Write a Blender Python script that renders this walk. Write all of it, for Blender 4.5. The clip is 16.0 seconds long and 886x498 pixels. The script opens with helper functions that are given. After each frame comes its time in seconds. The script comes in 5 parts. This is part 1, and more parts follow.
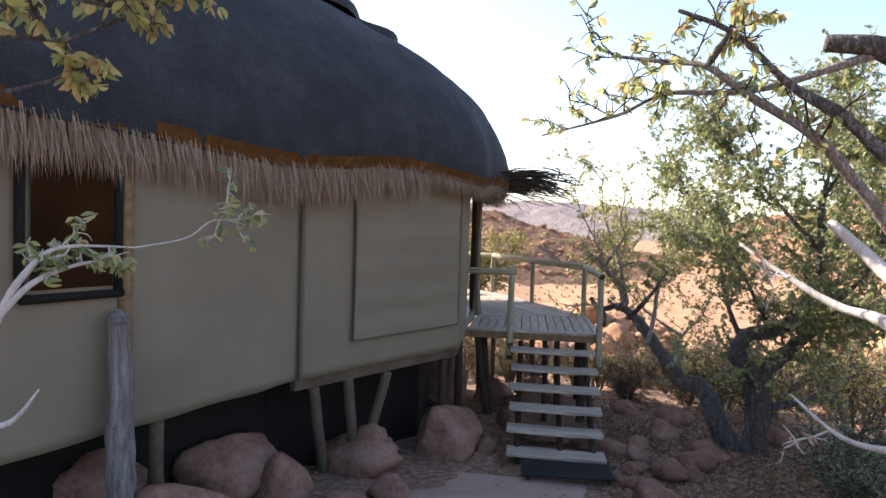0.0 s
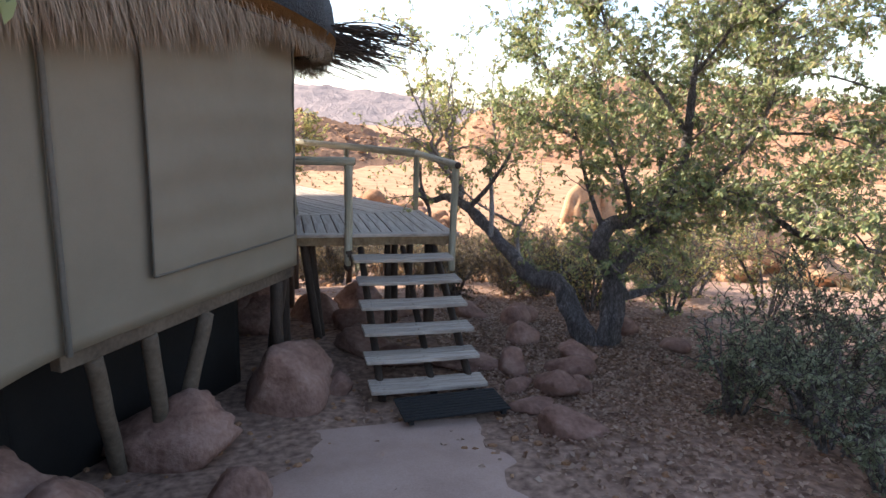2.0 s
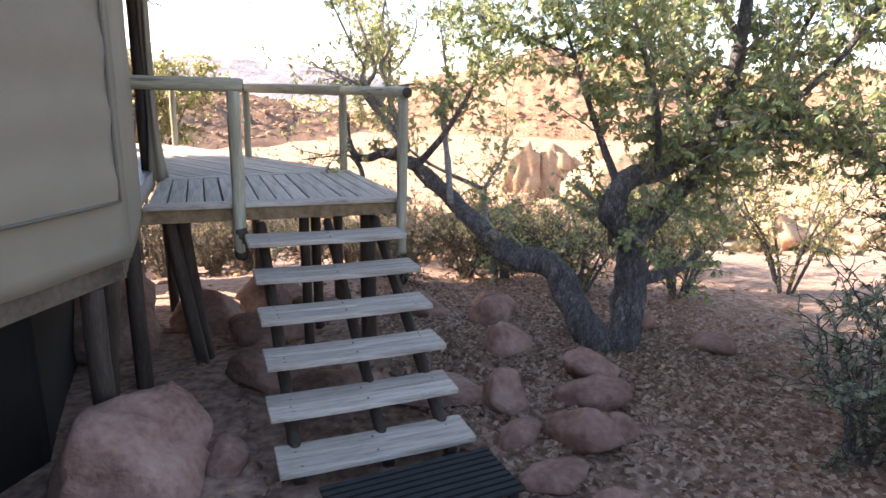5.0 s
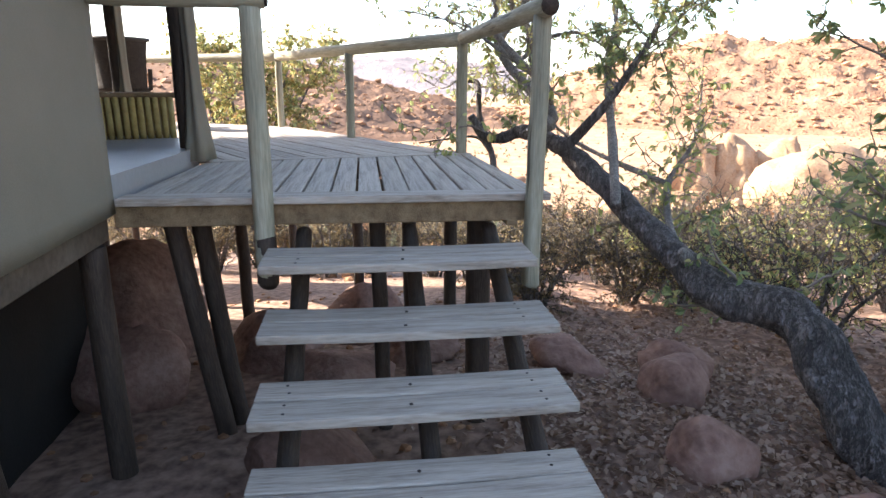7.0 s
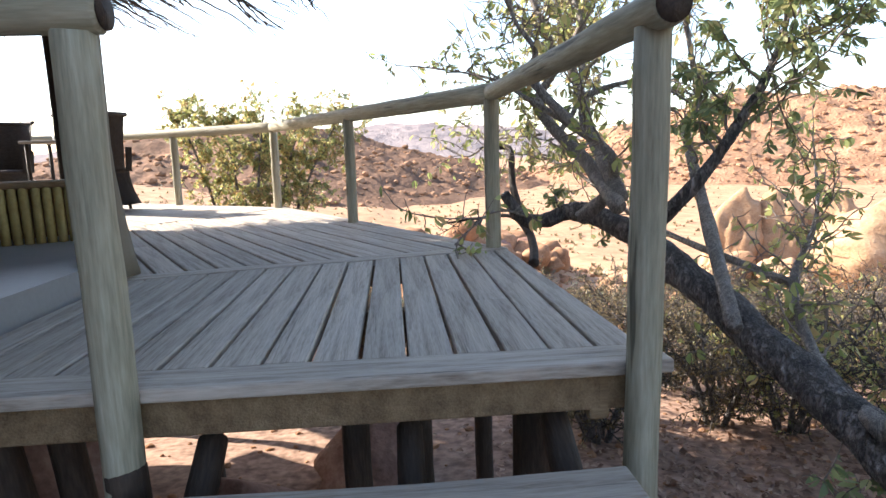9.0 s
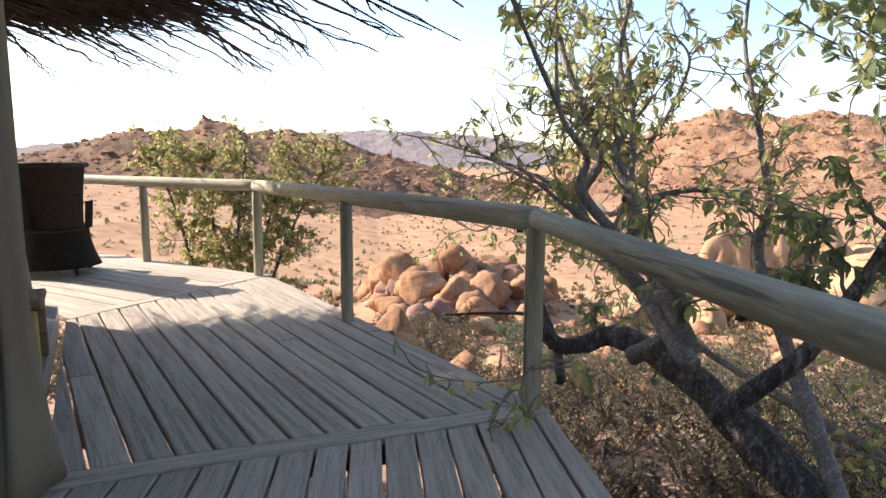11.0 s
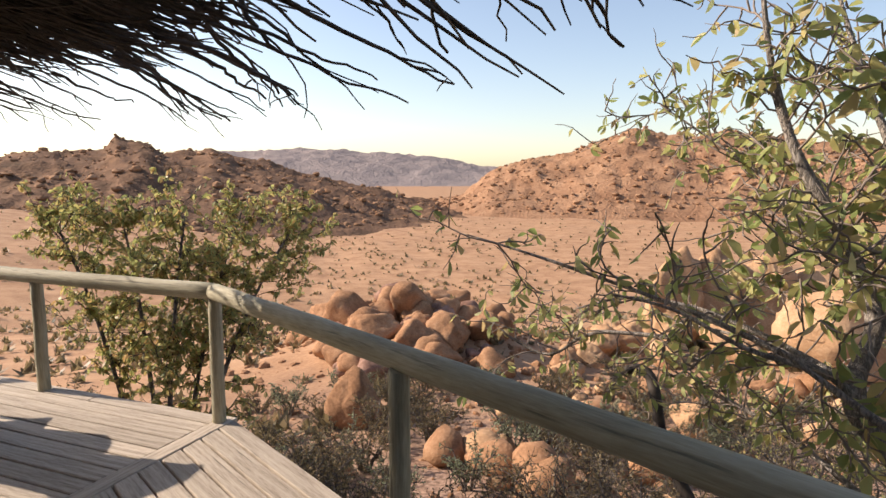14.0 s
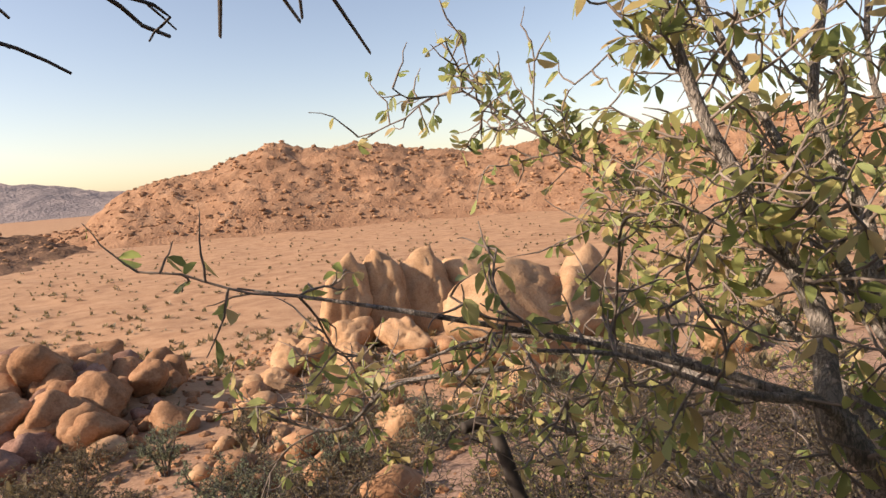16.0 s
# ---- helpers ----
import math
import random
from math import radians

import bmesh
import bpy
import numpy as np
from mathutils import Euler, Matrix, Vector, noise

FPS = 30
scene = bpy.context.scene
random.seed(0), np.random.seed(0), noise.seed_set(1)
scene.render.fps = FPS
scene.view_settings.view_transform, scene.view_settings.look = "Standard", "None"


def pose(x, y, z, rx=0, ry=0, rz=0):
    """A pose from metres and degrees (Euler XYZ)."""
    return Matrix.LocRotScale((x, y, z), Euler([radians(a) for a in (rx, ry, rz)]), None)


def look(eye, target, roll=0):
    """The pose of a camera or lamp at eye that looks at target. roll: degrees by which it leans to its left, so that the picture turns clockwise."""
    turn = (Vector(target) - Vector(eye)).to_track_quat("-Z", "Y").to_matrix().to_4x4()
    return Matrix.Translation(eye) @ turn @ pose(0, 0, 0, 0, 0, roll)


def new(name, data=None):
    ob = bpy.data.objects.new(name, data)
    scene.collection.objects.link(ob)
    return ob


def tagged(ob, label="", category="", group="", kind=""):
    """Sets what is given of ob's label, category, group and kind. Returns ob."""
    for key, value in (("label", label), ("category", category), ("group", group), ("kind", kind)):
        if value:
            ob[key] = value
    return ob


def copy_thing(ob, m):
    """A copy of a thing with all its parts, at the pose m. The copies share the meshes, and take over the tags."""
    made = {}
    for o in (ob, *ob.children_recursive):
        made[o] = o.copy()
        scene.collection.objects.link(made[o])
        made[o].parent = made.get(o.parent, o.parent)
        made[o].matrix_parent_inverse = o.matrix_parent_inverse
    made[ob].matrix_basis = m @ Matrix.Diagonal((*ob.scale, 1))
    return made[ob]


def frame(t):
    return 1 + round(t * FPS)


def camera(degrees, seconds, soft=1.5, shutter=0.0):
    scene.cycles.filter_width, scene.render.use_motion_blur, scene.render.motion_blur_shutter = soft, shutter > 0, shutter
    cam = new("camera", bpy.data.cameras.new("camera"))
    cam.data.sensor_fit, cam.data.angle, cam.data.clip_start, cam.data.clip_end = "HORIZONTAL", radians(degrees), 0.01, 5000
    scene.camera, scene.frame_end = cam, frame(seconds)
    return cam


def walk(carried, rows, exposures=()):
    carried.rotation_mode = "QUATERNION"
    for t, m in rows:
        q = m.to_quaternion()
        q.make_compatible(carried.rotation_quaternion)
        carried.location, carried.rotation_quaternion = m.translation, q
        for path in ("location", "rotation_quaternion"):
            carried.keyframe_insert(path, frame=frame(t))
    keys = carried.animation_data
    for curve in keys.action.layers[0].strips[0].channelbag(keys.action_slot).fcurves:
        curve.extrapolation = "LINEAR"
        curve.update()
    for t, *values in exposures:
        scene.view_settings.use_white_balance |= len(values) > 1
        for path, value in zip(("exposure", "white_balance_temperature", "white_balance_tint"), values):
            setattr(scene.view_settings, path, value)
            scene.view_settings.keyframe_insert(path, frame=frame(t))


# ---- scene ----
cam = camera(73.0, 16.0)
PATH = [
    (0, (-0.91, -8.124, 1.367), (-1.188, -6.145, 1.295), 1.7),
    (0.5, (-1.276, -7.633, 1.16), (-1.307, -5.634, 1.1), 0.1),
    (1, (-1.462, -7.148, 1.21), (-1.265, -5.166, 1.036), -0.3),
    (1.5, (-1.627, -6.72, 1.266), (-1.267, -4.781, 0.938), 1.1),
    (2, (-1.783, -6.408, 1.255), (-1.268, -4.522, 0.835), 2.2),
    (2.5, (-1.846, -5.959, 1.071), (-1.285, -4.071, 0.725), 2.2),
    (3, (-1.787, -5.573, 1.006), (-1.151, -3.714, 0.633), 0.3),
    (5.5, (-1.127, -3.859, 0.655), (-0.394, -2.072, 0.138), 2.0),
    (6, (-0.894, -3.355, 0.559), (-0.356, -1.507, 0.016), 2.6),
    (6.5, (-0.72, -2.889, 0.509), (-0.39, -0.999, -0.056), 1.4),
    (7, (-0.672, -2.563, 0.455), (-0.419, -0.647, -0.063), 0.5),
    (7.5, (-0.558, -2.267, 0.367), (-0.43, -0.308, -0.015), -1.0),
    (8, (-0.528, -1.936, 0.366), (-0.488, 0.027, -0.011), -0.7),
    (8.5, (-0.56, -1.62, 0.437), (-0.42, 0.348, 0.109), -2.8),
    (9, (-0.49, -1.283, 0.501), (-0.328, 0.685, 0.183), -1.6),
    (9.5, (-0.47, -1.001, 0.669), (-0.385, 0.972, 0.351), 1.6),
    (12, (-0.76, -0.209, 1.139), (-0.466, 1.749, 0.86), -0.4),
    (12.5, (-0.827, 0.064, 1.218), (-0.614, 2.026, 0.897), 0.9),
    (13, (-0.94, 0.46, 1.345), (-0.733, 2.42, 1.007), -0.0),
    (13.5, (-1.045, 0.787, 1.41), (-0.723, 2.726, 1.04), 1.2),
    (14, (-1.126, 1.152, 1.448), (-0.665, 3.084, 1.215), 0.0),
    (14.5, (-1.19, 1.47, 1.436), (-0.46, 3.322, 1.251), -1.6),
    (15, (-1.143, 1.768, 1.412), (-0.092, 3.458, 1.221), -3.6),
    (15.5, (-1.143, 2.023, 1.447), (0.125, 3.557, 1.254), -4.5),
    (16, (-1.145, 2.237, 1.443), (0.285, 3.617, 1.213), -4.5),
]
walk(cam, [(t, look(eye, target, roll)) for t, eye, target, roll in PATH],
     exposures=[(0, 1.5, 6800, 17), (3, 1.9, 6800, 17), (5.5, 2.35, 6650, 16), (7, 2.3, 6550, 14), (9.5, 1.7, 6500, 13), (12, 0.98, 6800, 14), (14.5, 0.55, 7350, 18), (16, 0.5, 7650, 20)])


# ---- world, sun, exposure ----
SUN_BEARING, SUN_HEIGHT = -62.0, 31.0
world = bpy.data.worlds.new("sky")
scene.world = world
world.use_nodes = True
wn = world.node_tree.nodes
sky = wn.new("ShaderNodeTexSky")
sky.sky_type = "NISHITA"
sky.sun_disc = False
sky.sun_elevation, sky.sun_rotation = radians(SUN_HEIGHT), radians(SUN_BEARING)
sky.air_density, sky.dust_density, sky.ozone_density = 1.0, 0.9, 1.0
wn["Background"].inputs["Strength"].default_value = 0.14
world.node_tree.links.new(sky.outputs["Color"], wn["Background"].inputs["Color"])
sun_data = bpy.data.lights.new("sun", "SUN")
sun_data.energy, sun_data.angle, sun_data.color = 5.0, radians(0.53), (1.0, 0.93, 0.82)
sun = new("sun", sun_data)
_b, _h = radians(SUN_BEARING), radians(SUN_HEIGHT)
SUN_DIR = Vector((math.sin(_b) * math.cos(_h), math.cos(_b) * math.cos(_h), math.sin(_h)))
sun.matrix_world = look(SUN_DIR * 60, (0, 0, 0))


# ---- materials ----
def material(name, colours, scale=4.0, rough=0.8, bump=0.3, fine=60.0, stretch=(1, 1, 1), metal=0.0, vary=0.0, coords="Object", bump_scale=None, spec=0.3, cracks=None, ridges=0.0):
    """Noise-mixed surface: two or three colours at a broad and a fine scale, with bump and a shift per object or per piece."""
    m = bpy.data.materials.new(name)
    m.use_nodes = True
    nt = m.node_tree
    n, l = nt.nodes, nt.links
    p = n["Principled BSDF"]
    tc = n.new("ShaderNodeTexCoord")
    mp = n.new("ShaderNodeMapping")
    mp.inputs["Scale"].default_value = stretch
    l.new(tc.outputs[coords], mp.inputs["Vector"])
    broad = n.new("ShaderNodeTexNoise")
    broad.inputs["Scale"].default_value = scale
    broad.inputs["Detail"].default_value = 6
    broad.inputs["Roughness"].default_value = 0.65
    small = n.new("ShaderNodeTexNoise")
    small.inputs["Scale"].default_value = fine
    small.inputs["Detail"].default_value = 4
    l.new(mp.outputs[0], broad.inputs["Vector"])
    l.new(mp.outputs[0], small.inputs["Vector"])
    mix = n.new("ShaderNodeMath")
    mix.operation = "MULTIPLY_ADD"
    mix.inputs[1].default_value = 0.35
    l.new(small.outputs["Fac"], mix.inputs[0])
    sub = n.new("ShaderNodeMath")
    sub.operation = "MULTIPLY_ADD"
    sub.inputs[1].default_value = 0.75
    sub.inputs[2].default_value = -0.05
    l.new(broad.outputs["Fac"], sub.inputs[0])
    l.new(sub.outputs[0], mix.inputs[2])
    ramp = n.new("ShaderNodeValToRGB")
    els = ramp.color_ramp.elements
    while len(els) < len(colours):
        els.new(0.5)
    for i, c in enumerate(colours):
        els[i].position = 0.3 + 0.4 * i / max(1, len(colours) - 1)
        els[i].color = (*c, 1)
    l.new(mix.outputs[0], ramp.inputs["Fac"])
    out = ramp.outputs["Color"]
    height = mix.outputs[0]
    if cracks or ridges:
        if cracks:
            # long drying cracks along the grain
            mp2 = n.new("ShaderNodeMapping")
            mp2.inputs["Scale"].default_value = cracks
            l.new(tc.outputs[coords], mp2.inputs["Vector"])
            lines = n.new("ShaderNodeTexNoise")
            lines.inputs["Scale"].default_value = 1.0
            lines.inputs["Detail"].default_value = 3
            l.new(mp2.outputs[0], lines.inputs["Vector"])
            value, low, high = lines.outputs["Fac"], 0.31, 0.37
        else:
            # plates of bark with dark furrows between them
            bend = n.new("ShaderNodeVectorMath")
            bend.operation = "MULTIPLY_ADD"
            bend.inputs[1].default_value = (0.09, 0.09, 0.09)
            l.new(small.outputs["Color"], bend.inputs[0])
            l.new(mp.outputs[0], bend.inputs[2])
            cells = n.new("ShaderNodeTexVoronoi")
            cells.feature = "DISTANCE_TO_EDGE"
            cells.inputs["Scale"].default_value = ridges
            l.new(bend.outputs[0], cells.inputs["Vector"])
            value, low, high = cells.outputs["Distance"], 0.0, 0.22
        mr = n.new("ShaderNodeMapRange")
        mr.inputs["From Min"].default_value, mr.inputs["From Max"].default_value = low, high
        mr.inputs["To Min"].default_value = 0.4 if cracks else 0.5
        l.new(value, mr.inputs["Value"])
        tint = n.new("ShaderNodeMix")
        tint.data_type, tint.blend_type = "RGBA", "MULTIPLY"
        tint.inputs["Factor"].default_value = 1.0
        l.new(out, tint.inputs[6])
        l.new(mr.outputs[0], tint.inputs[7])
        out = tint.outputs[2]
        both = n.new("ShaderNodeMath")
        both.operation = "MULTIPLY"
        l.new(mix.outputs[0], both.inputs[0])
        l.new(mr.outputs[0], both.inputs[1])
        height = both.outputs[0]
    if vary:
        info = n.new("ShaderNodeObjectInfo")
        geo = n.new("ShaderNodeNewGeometry")
        add = n.new("ShaderNodeMath")
        add.operation = "ADD"
        l.new(info.outputs["Random"], add.inputs[0])
        l.new(geo.outputs["Random Per Island"], add.inputs[1])
        fr = n.new("ShaderNodeMath")
        fr.operation = "FRACT"
        l.new(add.outputs[0], fr.inputs[0])
        rng = n.new("ShaderNodeMapRange")
        rng.inputs["To Min"].default_value = 1 - vary
        rng.inputs["To Max"].default_value = 1 + vary
        l.new(fr.outputs[0], rng.inputs["Value"])
        hsv = n.new("ShaderNodeHueSaturation")
        l.new(rng.outputs[0], hsv.inputs["Value"])
        l.new(out, hsv.inputs["Color"])
        out = hsv.outputs["Color"]
    l.new(out, p.inputs["Base Color"])
    p.inputs["Roughness"].default_value = rough
    p.inputs["Metallic"].default_value = metal
    p.inputs["Specular IOR Level"].default_value = spec
    if bump:
        b = n.new("ShaderNodeBump")
        b.inputs["Strength"].default_value = min(1.0, bump)
        b.inputs["Distance"].default_value = bump_scale or 0.02
        l.new(height, b.inputs["Height"])
        l.new(b.outputs["Normal"], p.inputs["Normal"])
    return m


def leaf_material(name, colours, yellow=0.15):
    m = bpy.data.materials.new(name)
    m.use_nodes = True
    n, l = m.node_tree.nodes, m.node_tree.links
    p = n["Principled BSDF"]
    geo = n.new("ShaderNodeNewGeometry")
    ramp = n.new("ShaderNodeValToRGB")
    ramp.color_ramp.interpolation = "LINEAR"
    els = ramp.color_ramp.elements
    while len(els) < len(colours):
        els.new(0.5)
    for i, c in enumerate(colours):
        els[i].position = i / (len(colours) - 1)
        els[i].color = (*c, 1)
    l.new(geo.outputs["Random Per Island"], ramp.inputs["Fac"])
    l.new(ramp.outputs["Color"], p.inputs["Base Color"])
    p.inputs["Roughness"].default_value = 0.5
    tr = n.new("ShaderNodeBsdfTranslucent")
    l.new(ramp.outputs["Color"], tr.inputs["Color"])
    mx = n.new("ShaderNodeMixShader")
    mx.inputs["Fac"].default_value = 0.5
    l.new(p.outputs[0], mx.inputs[1])
    l.new(tr.outputs[0], mx.inputs[2])
    l.new(mx.outputs[0], n["Material Output"].inputs["Surface"])
    return m


SAND = material("reddish_sand", [(0.235, 0.127, 0.075), (0.38, 0.222, 0.13), (0.48, 0.302, 0.182)], 0.35, 0.95, 0.22, 9.0, spec=0.1, bump_scale=0.05)
def soil_over_sand(m):
    """Lets darker humus-rich soil cover the sand round the camp, with a ragged border."""
    n, l = m.node_tree.nodes, m.node_tree.links
    p = n["Principled BSDF"]
    sand = p.inputs["Base Color"].links[0].from_socket
    tc = n.new("ShaderNodeTexCoord")
    off = n.new("ShaderNodeVectorMath")
    off.operation = "SUBTRACT"
    off.inputs[1].default_value = (0.8, -1.5, 0)
    l.new(tc.outputs["Object"], off.inputs[0])
    dist = n.new("ShaderNodeVectorMath")
    dist.operation = "LENGTH"
    l.new(off.outputs[0], dist.inputs[0])
    rag = n.new("ShaderNodeTexNoise")
    rag.inputs["Scale"].default_value = 0.9
    rag.inputs["Detail"].default_value = 5
    l.new(tc.outputs["Object"], rag.inputs["Vector"])
    add = n.new("ShaderNodeMath")
    add.operation = "MULTIPLY_ADD"
    add.inputs[1].default_value = 5.0
    l.new(rag.outputs["Fac"], add.inputs[0])
    l.new(dist.outputs["Value"], add.inputs[2])
    rng = n.new("ShaderNodeMapRange")
    rng.inputs["From Min"].default_value, rng.inputs["From Max"].default_value = 13.0, 24.0
    l.new(add.outputs[0], rng.inputs["Value"])
    speck = n.new("ShaderNodeTexNoise")
    speck.inputs["Scale"].default_value = 14
    speck.inputs["Detail"].default_value = 8
    l.new(tc.outputs["Object"], speck.inputs["Vector"])
    soil = n.new("ShaderNodeValToRGB")
    for e, pos, c in zip(soil.color_ramp.elements, (0.32, 0.7), ((0.15, 0.092, 0.066, 1), (0.4, 0.262, 0.19, 1))):
        e.position, e.color = pos, c
    l.new(speck.outputs["Fac"], soil.inputs["Fac"])
    mix = n.new("ShaderNodeMix")
    mix.data_type = "RGBA"
    l.new(rng.outputs[0], mix.inputs["Factor"])
    l.new(soil.outputs["Color"], mix.inputs["A"])
    l.new(sand, mix.inputs["B"])
    l.new(mix.outputs["Result"], p.inputs["Base Color"])


soil_over_sand(SAND)
PATH_MAT = material("packed_sand_path", [(0.34, 0.225, 0.175), (0.43, 0.295, 0.232), (0.5, 0.36, 0.288)], 1.4, 0.95, 0.35, 70, spec=0.1)
ROCK = material("red_granite", [(0.12, 0.063, 0.045), (0.25, 0.142, 0.105), (0.36, 0.232, 0.18)], 2.6, 0.95, 1.0, 24, vary=0.12, spec=0.15, bump_scale=0.03)
ROCK_PALE = material("orange_granite", [(0.15, 0.073, 0.04), (0.31, 0.166, 0.09), (0.43, 0.256, 0.152)], 1.8, 0.95, 1.0, 18, vary=0.12, spec=0.15, bump_scale=0.04)
HILL_MAT = material("rocky_hillside", [(0.19, 0.1, 0.06), (0.31, 0.175, 0.105), (0.43, 0.26, 0.16)], 0.12, 0.95, 1.0, 1.2, spec=0.05, bump_scale=1.5)
# scrub brown, darkened further for the hill's shaded side
HILL_DARK = material("dark_scrub_and_shade_hill", [(0.09, 0.06, 0.04), (0.17, 0.1, 0.065), (0.27, 0.16, 0.1)], 0.1, 0.95, 1.0, 1.0, spec=0.05, bump_scale=1.5)
# aerial haze is mixed into this ridge's grey
RIDGE_MAT = material("haze_grey_ridge", [(0.2, 0.17, 0.17), (0.27, 0.23, 0.22), (0.33, 0.27, 0.25)], 0.02, 1.0, 1.0, 0.2, spec=0.0, bump_scale=10)
CANVAS = material("tan_canvas", [(0.18, 0.152, 0.112), (0.216, 0.184, 0.134), (0.245, 0.21, 0.154)], 1.1, 0.85, 0.25, 220, spec=0.1, bump_scale=0.006)
PIPING = material("dark_piping", [(0.1, 0.09, 0.07), (0.14, 0.125, 0.1)], 8, 0.8, 0.2)
THATCH_DARK = material("dark_thatch_roof", [(0.013, 0.015, 0.018), (0.026, 0.029, 0.033), (0.046, 0.05, 0.056)], 3.0, 0.75, 1.0, 45, spec=0.25, bump_scale=0.05)
STRAW = material("straw", [(0.17, 0.11, 0.068), (0.27, 0.194, 0.126), (0.34, 0.263, 0.195)], 6, 0.8, 0.0, 60, vary=0.3)
STRAW_RUST = material("rust_straw_band", [(0.2, 0.09, 0.03), (0.32, 0.16, 0.055), (0.4, 0.22, 0.09)], 10, 0.9, 0.8, 90, vary=0.1)
PLANK = material("weathered_plank", [(0.18, 0.138, 0.102), (0.42, 0.35, 0.282), (0.57, 0.49, 0.4)], 2.4, 0.8, 0.8, 22, stretch=(14, 0.8, 6), vary=0.14, bump_scale=0.006, cracks=(46, 1.3, 30))
POLE = material("treated_pole", [(0.19, 0.17, 0.115), (0.35, 0.318, 0.225), (0.5, 0.46, 0.35)], 2.6, 0.75, 0.7, 22, stretch=(6, 6, 0.6), vary=0.08, bump_scale=0.006, cracks=(34, 34, 1.6))
POLE_DARK = material("creosoted_pole", [(0.025, 0.017, 0.012), (0.05, 0.034, 0.024), (0.09, 0.063, 0.045)], 3.0, 0.7, 0.5, 30, stretch=(5, 5, 0.8), vary=0.12)
BEAM = material("weathered_beam", [(0.11, 0.068, 0.036), (0.225, 0.148, 0.078), (0.32, 0.225, 0.125)], 2.5, 0.8, 0.5, 30, stretch=(1, 6, 6), vary=0.08)
BARK = material("grey_brown_bark", [(0.11, 0.096, 0.088), (0.24, 0.212, 0.195), (0.44, 0.4, 0.375)], 13, 0.95, 1.0, 60, stretch=(1.4, 1.0, 0.45), bump_scale=0.09, ridges=24.0)
# darker copy of BEAM: weathered brown plus the shade under the tent
DARK_BEAM = material("dark_shaded_beam", [(0.055, 0.04, 0.028), (0.115, 0.085, 0.058), (0.17, 0.128, 0.09)], 2.5, 0.85, 0.5, 30)
BARK_PALE = material("bleached_wood", [(0.3, 0.27, 0.24), (0.45, 0.41, 0.37), (0.58, 0.54, 0.5)], 6, 0.8, 0.5, 40, stretch=(3, 3, 0.4))
# lit copy of BARK: sunlight is put into this paler grey
SUNLIT_BARK = material("sunlit_limb_bark", [(0.2, 0.17, 0.145), (0.34, 0.295, 0.255), (0.5, 0.445, 0.4)], 9, 0.9, 0.9, 50, stretch=(1, 1, 0.3), bump_scale=0.02, ridges=45.0)
TWIG_PALE = material("grey_brown_twig", [(0.13, 0.1, 0.08), (0.22, 0.175, 0.145), (0.32, 0.265, 0.225)], 6, 0.85, 0.3, 40)
TWIG = material("dark_twig", [(0.03, 0.024, 0.02), (0.065, 0.053, 0.045), (0.11, 0.092, 0.08)], 6, 0.85, 0.3, 40)
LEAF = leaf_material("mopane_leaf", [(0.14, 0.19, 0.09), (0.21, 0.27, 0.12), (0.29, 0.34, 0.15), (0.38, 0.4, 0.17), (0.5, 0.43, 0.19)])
# LEAF made brighter and yellower, with sunlight in the colour
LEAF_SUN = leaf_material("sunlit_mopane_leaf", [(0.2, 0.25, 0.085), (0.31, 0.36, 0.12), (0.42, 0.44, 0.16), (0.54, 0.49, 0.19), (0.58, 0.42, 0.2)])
LEAF_GREY = leaf_material("dusty_leaf", [(0.14, 0.17, 0.1), (0.2, 0.235, 0.14), (0.26, 0.29, 0.175), (0.31, 0.32, 0.2)])
ROCK_CREAM = material("cream_granite", [(0.26, 0.145, 0.08), (0.42, 0.255, 0.145), (0.53, 0.355, 0.22)], 1.2, 0.95, 1.0, 14, vary=0.08, spec=0.12, bump_scale=0.05)
ROCK_FAR = material("far_orange_rock", [(0.2, 0.102, 0.058), (0.31, 0.175, 0.1), (0.41, 0.25, 0.15)], 0.4, 0.9, 0.4, 4, vary=0.25, spec=0.1)
LEAF_YELLOW = leaf_material("autumn_leaf", [(0.19, 0.22, 0.085), (0.3, 0.33, 0.12), (0.42, 0.42, 0.15), (0.5, 0.4, 0.16), (0.45, 0.28, 0.12)])
LEAF_DRY = leaf_material("dry_leaf", [(0.15, 0.08, 0.05), (0.27, 0.16, 0.1), (0.4, 0.26, 0.18), (0.52, 0.38, 0.28)])
SCRUB = leaf_material("scrub_leaf", [(0.1, 0.085, 0.045), (0.17, 0.135, 0.07), (0.25, 0.19, 0.1), (0.3, 0.22, 0.12)])
WICKER = material("dark_wicker", [(0.022, 0.018, 0.015), (0.045, 0.036, 0.03), (0.075, 0.062, 0.05)], 30, 0.6, 1.0, 160, stretch=(1, 1, 3), bump_scale=0.01)
# near-black: window trim, and the shade inside and under the tent
DARK_TRIM_AND_SHADE = material("dark_trim_and_shade", [(0.008, 0.007, 0.006), (0.014, 0.012, 0.01)], 3, 0.9, 0.2)
RUBBER = material("black_rubber_mat", [(0.012, 0.012, 0.012), (0.025, 0.024, 0.023)], 20, 0.8, 0.5)
REED = material("yellow_reed", [(0.28, 0.2, 0.07), (0.4, 0.3, 0.11), (0.48, 0.38, 0.17)], 8, 0.7, 0.3, 40, vary=0.12)
FLOOR_BOARD = material("smooth_grey_floor", [(0.24, 0.235, 0.225), (0.3, 0.295, 0.285)], 2, 0.4, 0.1, 50)
NAIL = material("rusty_nail", [(0.05, 0.04, 0.035), (0.09, 0.07, 0.06)], 20, 0.6, 0.1, metal=0.6)


